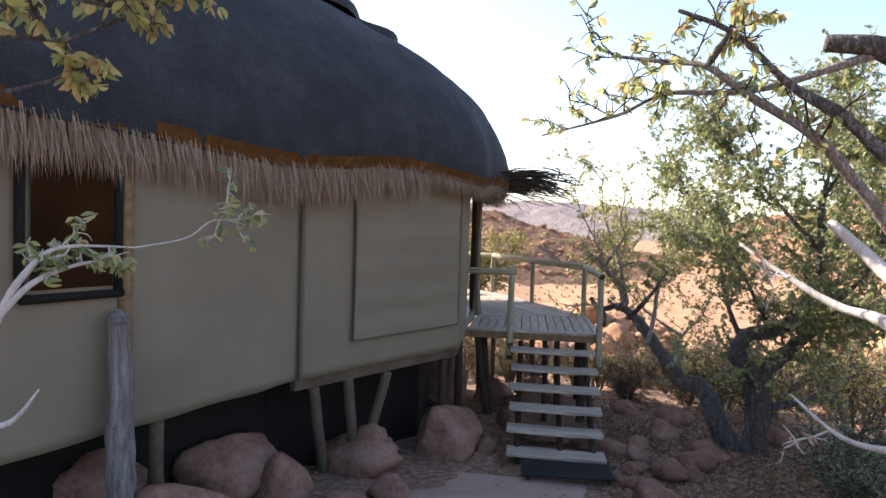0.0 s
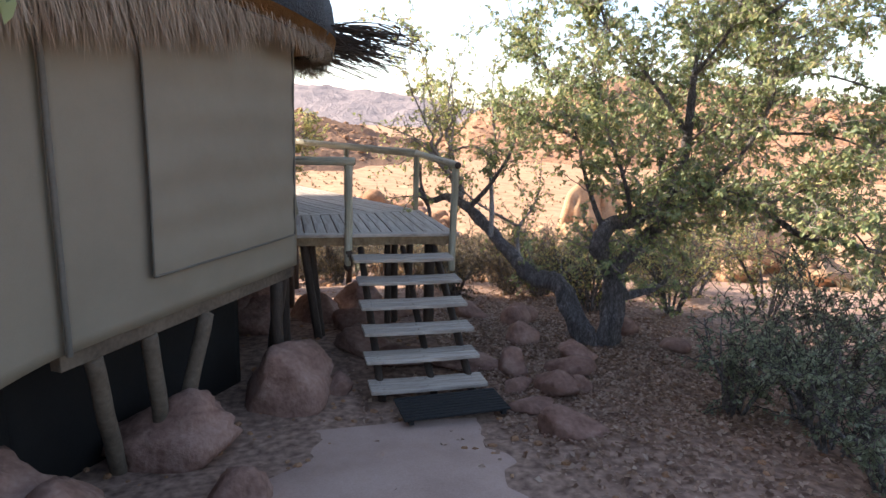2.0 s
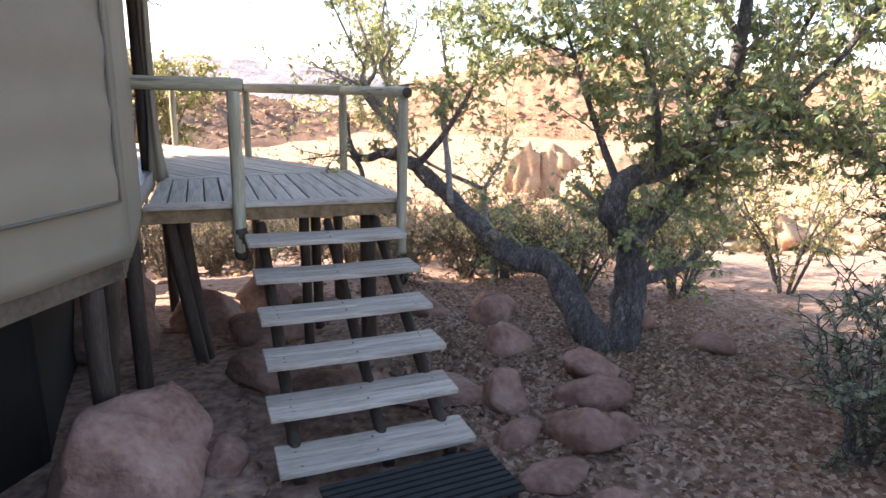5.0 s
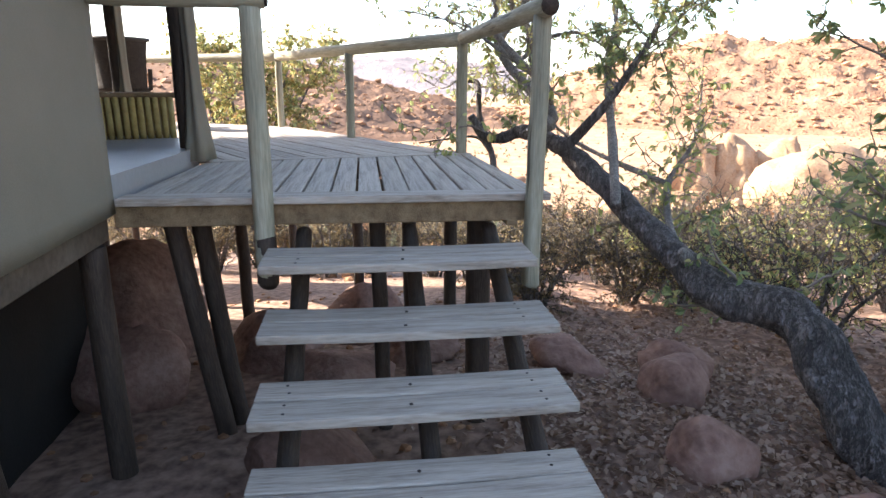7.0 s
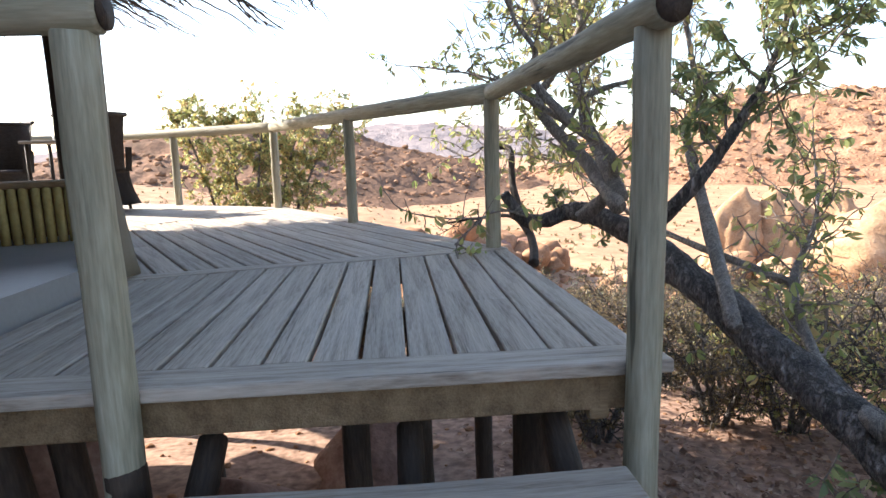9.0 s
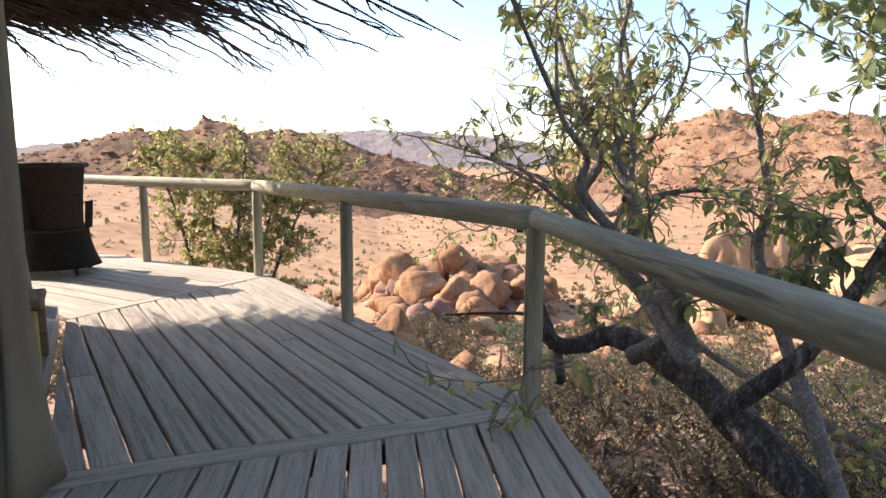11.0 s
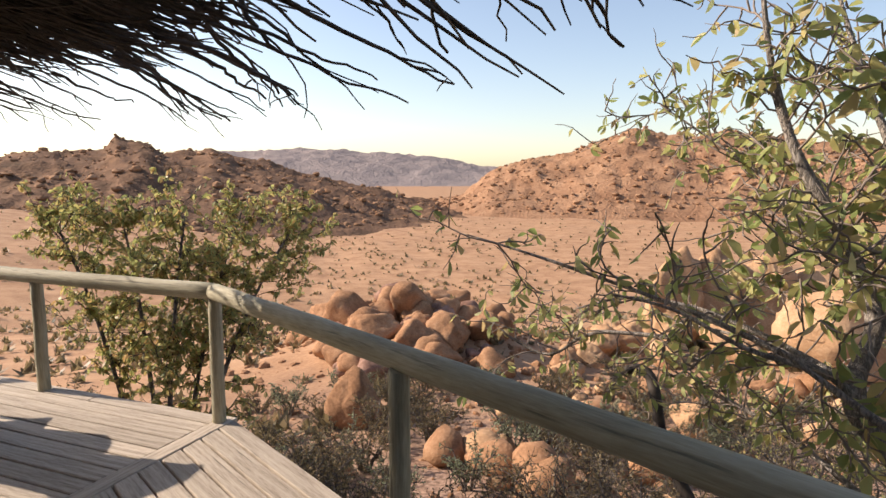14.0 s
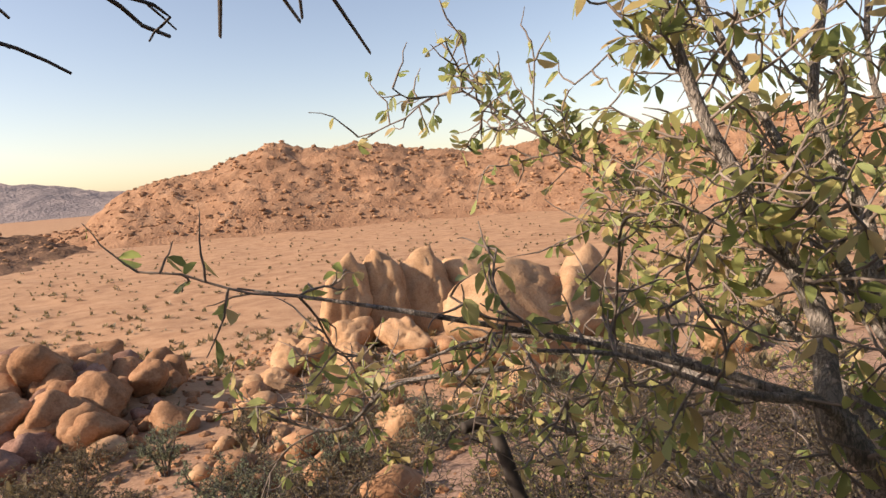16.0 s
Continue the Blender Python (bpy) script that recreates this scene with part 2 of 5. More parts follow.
# ---- building helpers ----
def mesh_object(name, bm, mat, parent=None, smooth=True):
    me = bpy.data.meshes.new(name)
    bm.to_mesh(me)
    bm.free()
    for poly in me.polygons:
        poly.use_smooth = smooth
    if mat:
        me.materials.append(mat)
    ob = new(name, me)
    if parent:
        ob.parent = parent
    return ob


def part(name, bm, mat, parent, label="", smooth=True):
    ob = mesh_object(name, bm, mat, parent, smooth)
    if label:
        tagged(ob, label)
    return ob


def pydata_object(name, verts, faces, mat, parent=None, smooth=False):
    me = bpy.data.meshes.new(name)
    me.from_pydata([tuple(v) for v in verts], [], faces)
    for poly in me.polygons:
        poly.use_smooth = smooth
    me.materials.append(mat)
    ob = new(name, me)
    if parent:
        ob.parent = parent
    return ob


def tube(bm, points, radii, n=8, cap=True, rough=0.0, seed=0.0):
    """A round bar swept along points; radii one number or one for each point."""
    pts = [Vector(p) for p in points]
    if isinstance(radii, (int, float)):
        radii = [radii] * len(pts)
    side = None
    rings = []
    for i, p in enumerate(pts):
        d = (pts[min(i + 1, len(pts) - 1)] - pts[max(i - 1, 0)]).normalized()
        if side is None:
            side = d.orthogonal().normalized()
        side = (side - d * side.dot(d))
        side = side.normalized() if side.length > 1e-6 else d.orthogonal().normalized()
        other = d.cross(side)
        ring = []
        for k in range(n):
            a = 2 * math.pi * k / n
            r = radii[i]
            if rough:
                q = p + (side * math.cos(a) + other * math.sin(a)) * r
                r *= 1 + rough * (noise.noise(q * 6 + Vector((seed, 0, 0))) + (0.55 * abs(noise.noise(Vector((math.cos(a) * 3.2, math.sin(a) * 3.2, i * 0.35 + seed)))) if rough > 0.2 else 0))
            ring.append(bm.verts.new(p + (side * math.cos(a) + other * math.sin(a)) * r))
        rings.append(ring)
    for a, b in zip(rings[:-1], rings[1:]):
        for k in range(n):
            bm.faces.new((a[k], a[(k + 1) % n], b[(k + 1) % n], b[k]))
    if cap:
        bm.faces.new(rings[0][::-1])
        bm.faces.new(rings[-1])


def smooth_line(points, steps=6):
    """Points on a smooth curve through the given ones."""
    pts = [Vector(p) for p in points]
    out = []
    for i in range(len(pts) - 1):
        a, b, c, d = pts[max(i - 1, 0)], pts[i], pts[i + 1], pts[min(i + 2, len(pts) - 1)]
        for s in range(steps):
            t = s / steps
            out.append(0.5 * ((2 * b) + (c - a) * t + (2 * a - 5 * b + 4 * c - d) * t * t + (3 * b - a - 3 * c + d) * t ** 3))
    out.append(pts[-1])
    return out


def taper(a, b, n):
    return [a + (b - a) * i / (n - 1) for i in range(n)]


def box(bm, lo, hi, bevel=0.0):
    v = [bm.verts.new((x, y, z)) for x in (lo[0], hi[0]) for y in (lo[1], hi[1]) for z in (lo[2], hi[2])]
    fs = [bm.faces.new([v[i] for i in q]) for q in ((0, 1, 3, 2), (4, 6, 7, 5), (0, 4, 5, 1), (2, 3, 7, 6), (0, 2, 6, 4), (1, 5, 7, 3))]
    if bevel:
        bmesh.ops.bevel(bm, geom=list({e for f in fs for e in f.edges}), offset=bevel, segments=2, affect="EDGES", profile=0.5)


def pole(name, a, b, r, mat, parent=None, label="", n=14, rough=0.05, taper_to=None):
    """A slightly uneven round timber from a to b, placed at a so that its grain runs along it."""
    a, b = Vector(a), Vector(b)
    length = (b - a).length
    bm = bmesh.new()
    k = max(3, int(length / 0.12))
    s = random.uniform(0, 50)
    pts = [(0.006 * noise.noise(Vector((s, i * 0.4, 0))), 0.006 * noise.noise(Vector((0, s, i * 0.4))), length * i / k) for i in range(k + 1)]
    rr = taper(r, taper_to or r * 0.96, k + 1)
    rr = [rr[0] * 0.9, *rr[1:-1], rr[-1] * 0.9]
    pts = [pts[0], (0, 0, 0.008), *pts[1:-1], (0, 0, length - 0.008), pts[-1]]
    rr = [rr[0], r, *rr[1:-1], taper_to or r * 0.96, rr[-1]]
    tube(bm, pts, rr, n, True, rough, s)
    ob = mesh_object(name, bm, mat, parent)
    ob.matrix_basis = Matrix.Translation(a) @ (b - a).to_track_quat("Z", "Y").to_matrix().to_4x4()
    if label:
        tagged(ob, label)
    return ob


def clip_poly(poly, point, normal):
    """The part of a flat polygon on the side of the line through point that normal names."""
    out = []
    for i, a in enumerate(poly):
        b = poly[(i + 1) % len(poly)]
        da, db = (a - point).dot(normal), (b - point).dot(normal)
        if da >= 0:
            out.append(a)
        if da * db < 0:
            out.append(a + (b - a) * (da / (da - db)))
    return out


def empty(name, at=(0, 0, 0)):
    ob = new(name)
    ob.empty_display_size = 0.1
    ob.location = at
    return ob


def interp(table, v):
    return float(np.interp(v, [a for a, _ in table], [b for _, b in table]))


# ---- ground ----
FALL = [(-200, 14), (-60, 7), (-25, 2.4), (-12, 0.75), (-8.1, -0.13), (-5.4, -0.52), (-3.6, -0.95), (-2.4, -1.17), (0, -1.25), (3, -1.6), (8, -2.65), (14, -3.75), (24, -5.0), (40, -8.2), (62, -12), (5000, -12)]


def ground_z(x, y):
    d = y + 0.25 * max(x - 1.0, 0) * (1 if y > -6 else 0.4)
    z = interp(FALL, d)
    z += 0.25 * min(1.0, max(0.0, (-3.2 - x) / 4.0)) * (1 if y < 6 else 0)
    reach = math.hypot(x, y)
    if reach > 30 and x < 0:
        z += min(1.0, (reach - 30) / 60) * min(1.0, -x / 60) * 7 * (1 if y > 0 else 0.2)
    z += 1.7 * math.exp(-((x - 2.9) / 3.4) ** 2 - ((y - 22.0) / 4.0) ** 2)
    z += 0.10 * noise.noise(Vector((x * 0.55, y * 0.55, 3))) + 0.035 * noise.noise(Vector((x * 2.1, y * 2.1, 9)))
    if reach > 12:
        z += min(1.0, (reach - 12) / 25) * (0.5 * noise.noise(Vector((x * 0.11, y * 0.11, 5))))
    return z


def make_ground():
    n, a, b = 420, 5.0, 7.2
    line = [a * math.sinh(b * (2 * i / (n - 1) - 1)) for i in range(n)]
    ys = [v + 1.0 for v in line]
    verts = [(x, y, ground_z(x, y)) for y in ys for x in line]
    faces = [(j * n + i, j * n + i + 1, (j + 1) * n + i + 1, (j + 1) * n + i) for j in range(n - 1) for i in range(n - 1)]
    ob = pydata_object("ground", verts, faces, SAND, smooth=True)
    tagged(ob, "reddish sandy stony ground sloping to a wide valley", "ground", kind="structure")


make_ground()


def make_path():
    """The trodden pale path to the stairs, laid a little above the ground."""
    mid = smooth_line([(-0.4, -10.5, 0), (-0.9, -8.2, 0), (-1.4, -6.2, 0), (-1.4, -4.6, 0), (-1.2, -3.4, 0), (-1.0, -2.0, 0)], 10)
    verts, faces = [], []
    m = 9
    for i, p in enumerate(mid):
        w = 1.1 + 0.22 * noise.noise(Vector((i * 0.23, 0, 4)))
        for k in range(m):
            s = (k / (m - 1) - 0.5) * 2
            x = p.x + s * w + 0.14 * noise.noise(Vector((i * 0.45, k * 2.0, 1)))
            lift = (-0.09, 0.0, 0.02, 0.03)[min(k, m - 1 - k, 3)]
            verts.append((x, p.y, ground_z(x, p.y) * 0.35 + ground_z(p.x, p.y) * 0.65 + lift))
    for i in range(len(mid) - 1):
        for k in range(m - 1):
            faces.append((i * m + k, i * m + k + 1, (i + 1) * m + k + 1, (i + 1) * m + k))
    tagged(pydata_object("path", verts, faces, PATH_MAT, smooth=True), "trodden pale sandy footpath to the wooden stairs", "path", kind="structure")


make_path()


# ---- distant hills ----
HILL_PTS = []

def hill(name, crest, depth, mat, label, seed, rough=2.5, na=220, nd=46, back=0.5):
    """A ridge seen across the valley. crest: bearing, distance, top and height of the foot; depth: how far its foot reaches towards us."""
    verts = []
    bearings = [c[0] for c in crest]
    for i in range(na):
        be = bearings[0] + (bearings[-1] - bearings[0]) * i / (na - 1)
        dist = float(np.interp(be, bearings, [c[1] for c in crest]))
        top = float(np.interp(be, bearings, [c[2] for c in crest]))
        for j in range(nd):
            s = j / (nd - 1) * (1 + back) - 1
            r = dist + s * depth
            x, y = r * math.sin(radians(be)), r * math.cos(radians(be))
            fall = 1 - abs(s) ** 1.25 if s < 0 else 1 - (s / back) ** 2
            z = -13 + (top + 13) * max(0.0, fall)
            q = Vector((x, y, seed * 37)) / depth
            amount = max(0.0, min(1.0, fall * 2.2))
            z += amount * rough * (noise.fractal(q * 4.5, 0.9, 2.1, 6) + 0.7 * abs(noise.noise(q * 17)) + 0.45 * noise.noise(q * 45))
            verts.append((x, y, z))
    HILL_PTS.append([v for k, v in enumerate(verts) if k % nd < nd * 0.8 and v[2] > -11])
    faces = [(i * nd + j, (i + 1) * nd + j, (i + 1) * nd + j + 1, i * nd + j + 1) for i in range(na - 1) for j in range(nd - 1)]
    return tagged(pydata_object(name, verts, faces, mat, smooth=True), label, "hill", kind="structure")


hill("backdrop_hill_1", [(11, 330, -13), (15, 300, -8), (17.8, 295, 5), (20.5, 292, 9), (23.6, 290, 11.5), (28, 288, 18.5), (30.2, 288, 23), (31.6, 288, 22.5), (33.3, 289, 20), (38.9, 290, 21), (43.8, 292, 17), (48, 291, 13.5), (55, 290, 15), (70, 280, 18), (90, 270, 20), (120, 260, 15)], 85, HILL_MAT, "sunlit orange rocky hill across the valley", 1, 2.6, 320, 60)
hill("backdrop_hill_2", [(-75, 210, -4), (-45, 220, -3), (-32, 230, -2), (-27, 240, 2), (-24.4, 245, 6), (-22.3, 248, 9), (-19, 250, 9.5), (-16, 250, 11.5), (-15.1, 250, 15), (-12.7, 250, 15.2), (-11.6, 250, 11.5), (-9, 251, 11.5), (-7.7, 252, 13), (-5.7, 253, 10), (-3.6, 255, 8.2), (-1, 258, 5), (4, 268, -1), (10, 285, -8), (16, 300, -13)], 130, HILL_DARK, "dark scrubby rocky hill with a flat-topped butte, its shaded side in the colour", 2, 2.4, 320, 60)
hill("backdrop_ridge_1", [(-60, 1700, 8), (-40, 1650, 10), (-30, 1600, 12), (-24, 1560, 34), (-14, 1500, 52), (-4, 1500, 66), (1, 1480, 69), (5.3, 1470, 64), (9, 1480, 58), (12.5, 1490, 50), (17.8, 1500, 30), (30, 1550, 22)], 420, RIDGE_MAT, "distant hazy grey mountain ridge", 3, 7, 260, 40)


# ---- deck ----
A, B, C, D, E, F = (Vector(p) for p in ((-1.10, 0, 0), (0.075, 0, 0), (0.03, 1.80, 0), (-0.79, 3.25, 0), (-1.63, 4.82, 0), (-2.88, 5.69, 0)))
G = Vector((-4.13, 6.56, 0))
H = Vector((-7.6, 6.75, 0))
IN1, IN2, IN3, IN4 = Vector((-1.66, 1.37, 0)), Vector((-2.58, 3.46, 0)), Vector((-3.95, 4.85, 0)), Vector((-7.4, 5.1, 0))
deck = tagged(empty("deck"), "weathered grey plank deck on dark poles round the tent", "deck")
SEAM = 0.055


def clip_out(poly, a, b, keep, off):
    """Clips poly to the side of the line a-b on which keep lies, off metres inside it."""
    d = (b - a).normalized()
    nrm = Vector((-d.y, d.x, 0))
    if (keep - a).dot(nrm) < 0:
        nrm = -nrm
    return clip_poly(poly, a + nrm * off, nrm)


def deck_section(corners, along, width=0.124, gap=0.010, edges=(0, 0, 0, 0)):
    """Planks that run along one way, cut to the outline of a section of the deck."""
    mid = sum(corners, Vector()) / len(corners)
    d = along.normalized()
    s = Vector((d.y, -d.x, 0))
    lo = min((c - mid).dot(s) for c in corners)
    hi = max((c - mid).dot(s) for c in corners)
    n = round((hi - lo) / width)
    w = (hi - lo) / n
    for i in range(n):
        a, b = lo + i * w + gap * random.uniform(0.3, 0.8), lo + (i + 1) * w - gap * random.uniform(0.3, 0.8)
        poly = [mid + s * a - d * 9, mid + s * b - d * 9, mid + s * b + d * 9, mid + s * a + d * 9]
        for k, c in enumerate(corners):
            poly = clip_out(poly, c, corners[(k + 1) % len(corners)], mid, edges[k])
            if len(poly) < 3:
                break
        if len(poly) < 3:
            continue
        pieces = [poly]
        if random.random() < 0.22:
            cut = mid + d * random.uniform(-0.3, 0.3)
            pieces = [q for q in (clip_poly(poly, cut + d * 0.002, d), clip_poly(poly, cut - d * 0.002, -d)) if len(q) > 2]
        for q in pieces:
            at = sum(q, Vector()) / len(q)
            turn = Matrix((s, d, Vector((0, 0, 1)))).transposed().to_4x4()
            inv = turn.inverted()
            top = random.uniform(-0.003, 0.002)
            bm = bmesh.new()
            loc = [inv @ (v - at) for v in q]
            c = 0.004
            rings = []
            for z, shrink in ((-0.03, 0), (top - c, 0), (top, c)):
                ring = []
                for v in loc:
                    ring.append(bm.verts.new((v.x - math.copysign(min(shrink, abs(v.x)), v.x), v.y - math.copysign(min(shrink, abs(v.y)), v.y), z)))
                rings.append(ring)
            k = len(loc)
            for r0, r1 in zip(rings[:-1], rings[1:]):
                for j in range(k):
                    bm.faces.new((r0[j], r0[(j + 1) % k], r1[(j + 1) % k], r1[j]))
            bm.faces.new(rings[-1])
            bm.faces.new(rings[0][::-1])
            bmesh.ops.recalc_face_normals(bm, faces=bm.faces)
            ob = part("plank", bm, PLANK, deck, smooth=False)
            ob.matrix_basis = Matrix.Translation(at) @ turn


FRONT_L, FRONT_R = Vector((-1.68, 0.02, 0)), Vector((0.14, 0.02, 0))
C_O, E_O, G_O = C + Vector((0.06, 0.0, 0)), E + Vector((0.06, 0.06, 0)), G + Vector((0.02, 0.08, 0))
deck_section([FRONT_L, FRONT_R, C_O, IN1], Vector((0, 1, 0)), edges=(0.135, 0, SEAM, 0))
deck_section([IN1, C_O, E_O, IN2], E - C, edges=(SEAM, 0, SEAM, 0))
deck_section([IN2, E_O, G_O, IN3], G - E, edges=(SEAM, 0, SEAM, 0))
deck_section([IN3, G_O, H, IN4], H - G, edges=(SEAM, 0, 0, 0))


def board(name, a, b, width, z0, z1, mat, parent, label="", bevel=0.006):
    """A sawn board between two points, lying flat with its grain along it."""
    a, b = Vector(a), Vector(b)
    bm = bmesh.new()
    ln = (b - a).length
    box(bm, (-width / 2, 0, z0), (width / 2, ln, z1), bevel)
    ob = part(name, bm, mat, parent, label, smooth=False)
    d = (b - a).normalized()
    ob.matrix_basis = Matrix.Translation((a.x, a.y, a.z)) @ Matrix((Vector((d.y, -d.x, 0)), d, Vector((0, 0, 1)))).transposed().to_4x4()
    return ob


for p, q in ((IN1, C_O), (IN2, E_O), (IN3, G_O)):
    board("seam_board", p, q, 0.10, -0.03, 0.003, PLANK, deck)
board("edge_board", (-1.70, 0.085, 0), (0.16, 0.085, 0), 0.13, -0.03, 0.004, PLANK, deck, "worn grey front edge board of the deck")
board("front_beam", (-1.72, 0.075, 0), (0.11, 0.075, 0), 0.05, -0.125, -0.031, BEAM, deck, "stained brown front beam")
for p, q in ((C_O, Vector((0.06, 0.1, 0))), (E_O, C_O), (G_O, E_O), (H, G_O)):
    inward = Vector((-0.07, -0.05, 0))
    board("edge_beam", p + inward, q + inward, 0.05, -0.15, -0.031, BEAM, deck)
for p, q in (((-1.62, 0.75, 0), (-0.05, 0.75, 0)), ((-1.66, 1.42, 0), (-0.02, 1.82, 0)), ((-2.1, 2.5, 0), (-0.5, 3.1, 0)), ((-2.5, 3.55, 0), (-1.6, 4.7, 0)), ((-3.2, 4.2, 0), (-2.8, 5.6, 0))):
    board("joist", p, q, 0.05, -0.15, -0.032, BEAM, deck)
for x, y, r in ((-0.62, 0.3, 0.04), (-0.42, 0.95, 0.045), (-0.12, 0.28, 0.065), (-0.05, 1.75, 0.05), (-1.7, 2.4, 0.05), (-0.75, 3.15, 0.05), (-1.55, 4.7, 0.05), (-2.5, 3.6, 0.05), (-2.85, 5.5, 0.05), (-4.0, 6.4, 0.05), (-3.8, 4.9, 0.05)):
    pole("support_pole", (x + random.uniform(-0.03, 0.03), y, ground_z(x, y) - 0.15), (x, y, -0.1), r, POLE_DARK, deck, "dark creosoted support pole")
for low, high in (((-1.39, 0.3, -1.4), (-1.57, 0.3, -0.1)), ((-1.36, 0.45, -1.4), (-1.49, 0.45, -0.1))):
    pole("brace_pole", low, high, 0.048, POLE_DARK, deck, "dark slanting brace pole")

# ---- handrail ----
RAIL_R, POST_R = 0.045, 0.041
RAIL_Z = 0.76 + RAIL_R - 0.012
handrail = tagged(empty("handrail"), "round timber deck railing on weathered poles", "railing")
posts = {}
for nm, p, low in (("B", B, -0.42), ("C", C, -0.3), ("D", D, -0.3), ("E", E, -0.3), ("F", F, -0.3), ("G", G, -0.3)):
    pole("rail_post", p + Vector((0, 0, low)), p + Vector((0, 0, 0.76)), POST_R, POLE, handrail, "greenish weathered round post")
up = Vector((0, 0, RAIL_Z))
bar_b = pole("rail_bar", B + up + Vector((0, -0.09, -0.015)), C + up, 0.042, POLE, handrail, "pale weathered round handrail pole")
pole("rail_bar", C + up, E + up, 0.052, POLE, handrail, "pale weathered round handrail pole")
pole("rail_bar", E + up, G + up, 0.05, POLE, handrail, "pale weathered round handrail pole")
pole("rail_bar", G + up, H + up, 0.05, POLE, handrail, "pale weathered round handrail pole")
gate_rail = tagged(empty("stair_rail"), "short timber rail and post beside the stair head", "railing")
pole("rail_post", A + Vector((0, 0, -0.37)), A + Vector((0, 0, 0.76)), 0.044, POLE, gate_rail, "greenish round post with a dark tarred foot")
pole("post_foot", A + Vector((0, 0, -0.375)), A + Vector((0, 0, -0.16)), 0.0465, POLE_DARK, gate_rail, "dark tarred foot of the post")
bar_a = pole("rail_bar", A + up + Vector((0.06, 0, 0)), A + up + Vector((-0.62, 0.02, 0)), 0.045, POLE, gate_rail, "short round handrail pole")
for p in (B, A):
    bm = bmesh.new()
    tube(bm, [(0, 0, 0), (0, 0, 0.006)], [0.037, 0.037], 20)
    ob = part("rail_end", bm, POLE_DARK, bar_b if p is B else bar_a, "dark tarred end grain of the rail")
    if p is B:
        ob.matrix_basis = bar_b.matrix_basis.inverted() @ Matrix.Translation(B + up + Vector((0, -0.0925, -0.015))) @ Vector((0, -1, 0)).to_track_quat("Z", "Y").to_matrix().to_4x4()
    else:
        ob.matrix_basis = bar_a.matrix_basis.inverted() @ Matrix.Translation(A + up + Vector((0.0615, 0, 0))) @ Vector((1, 0, 0)).to_track_quat("Z", "Y").to_matrix().to_4x4()

# ---- stairs ----
stairs = tagged(empty("wooden_stairs"), "open wooden stairs with weathered double-board treads", "stairs")
RISE, RUN = 0.18, 0.245
for k in range(1, 7):
    y0, z = -0.36 - RUN * (k - 1), -0.01 - RISE * k
    wob = random.uniform(-0.012, 0.012)
    for j in range(2):
        lo = y0 + j * 0.137
        bm = bmesh.new()
        box(bm, (-0.54, 0, -0.035), (0.54, 0.131, 0), 0.006)
        bmesh.ops.subdivide_edges(bm, edges=[e for e in bm.edges if abs(e.verts[0].co.x - e.verts[1].co.x) > 0.5], cuts=6, use_grid_fill=True)
        for v in bm.verts:
            v.co.z += -0.006 * (1 - (v.co.x / 0.54) ** 2) + 0.003 * noise.noise(v.co * 3 + Vector((k, j, 0)))
            v.co.y += 0.004 * noise.noise(Vector((v.co.x * 4, k * 3, j * 7 + (1 if v.co.y > 0.06 else 0))))
        bmesh.ops.rotate(bm, verts=bm.verts, matrix=Matrix.Rotation(radians(90), 3, "Z"))
        tread = part("tread_board", bm, PLANK, stairs, smooth=False)
        tread.matrix_basis = Matrix.Translation((-0.53 + wob, lo + random.uniform(0, 0.003), z)) @ Matrix.Rotation(radians(-90 + random.uniform(-0.4, 0.4)), 4, "Z")
        for x in (-0.42, 0.0, 0.44):
            for dy in ((0.045, 0.1) if x else (0.065,)):
                bm = bmesh.new()
                tube(bm, [(0, 0, 0), (0, 0, 0.004)], 0.006, 8)
                ob = part("nail", bm, NAIL, tread)
                ob.matrix_basis = tread.matrix_basis.inverted() @ Matrix.Translation((-0.53 + x + random.uniform(-0.01, 0.01), lo + dy, z - 0.006))
for x, r in ((-0.95, 0.038), (-0.47, 0.035), (-0.10, 0.04)):
    a = Vector((x, -1.62, -1.22))
    b = Vector((x, 0.14, -0.13))
    pole("stringer", a + Vector((0, 0.12, 0.0)), b + Vector((0, 0.0, -0.045)), r, POLE_DARK, stairs, "dark slanting stringer pole", rough=0.08)

mat_ob = tagged(empty("door_mat"), "black slatted rubber mat at the foot of the stairs", "mat")
for i in range(9):
    bm = bmesh.new()
    box(bm, (-0.46, i * 0.045, 0), (0.46, i * 0.045 + 0.032, 0.022), 0.004)
    part("slat", bm, RUBBER, mat_ob, smooth=False)
for x in (-0.4, 0.4):
    bm = bmesh.new()
    box(bm, (x - 0.02, -0.005, -0.03), (x + 0.02, 0.4, -0.001), 0)
    part("batten", bm, RUBBER, mat_ob, smooth=False)
mat_ob.matrix_basis = pose(-0.42, -2.12, -1.10, 0, 0, 3)

# ---- tent ----
tent = tagged(empty("safari_tent", (-4.5, -1, 0)), "tan canvas safari tent on stilts with a dark thatched roof", "tent")
OFF = Matrix.Translation((4.5, 1, 0))


def tent_part(name, bm, mat, label="", smooth=True):
    bmesh.ops.transform(bm, matrix=OFF, verts=bm.verts)
    return part(name, bm, mat, tent, label, smooth)


C0, C1, C2, C3 = Vector((-4.12, -5.85, 0)), Vector((-2.93, -2.97, 0)), Vector((-1.67, -1.05, 0)), Vector((-1.70, 0.03, 0))
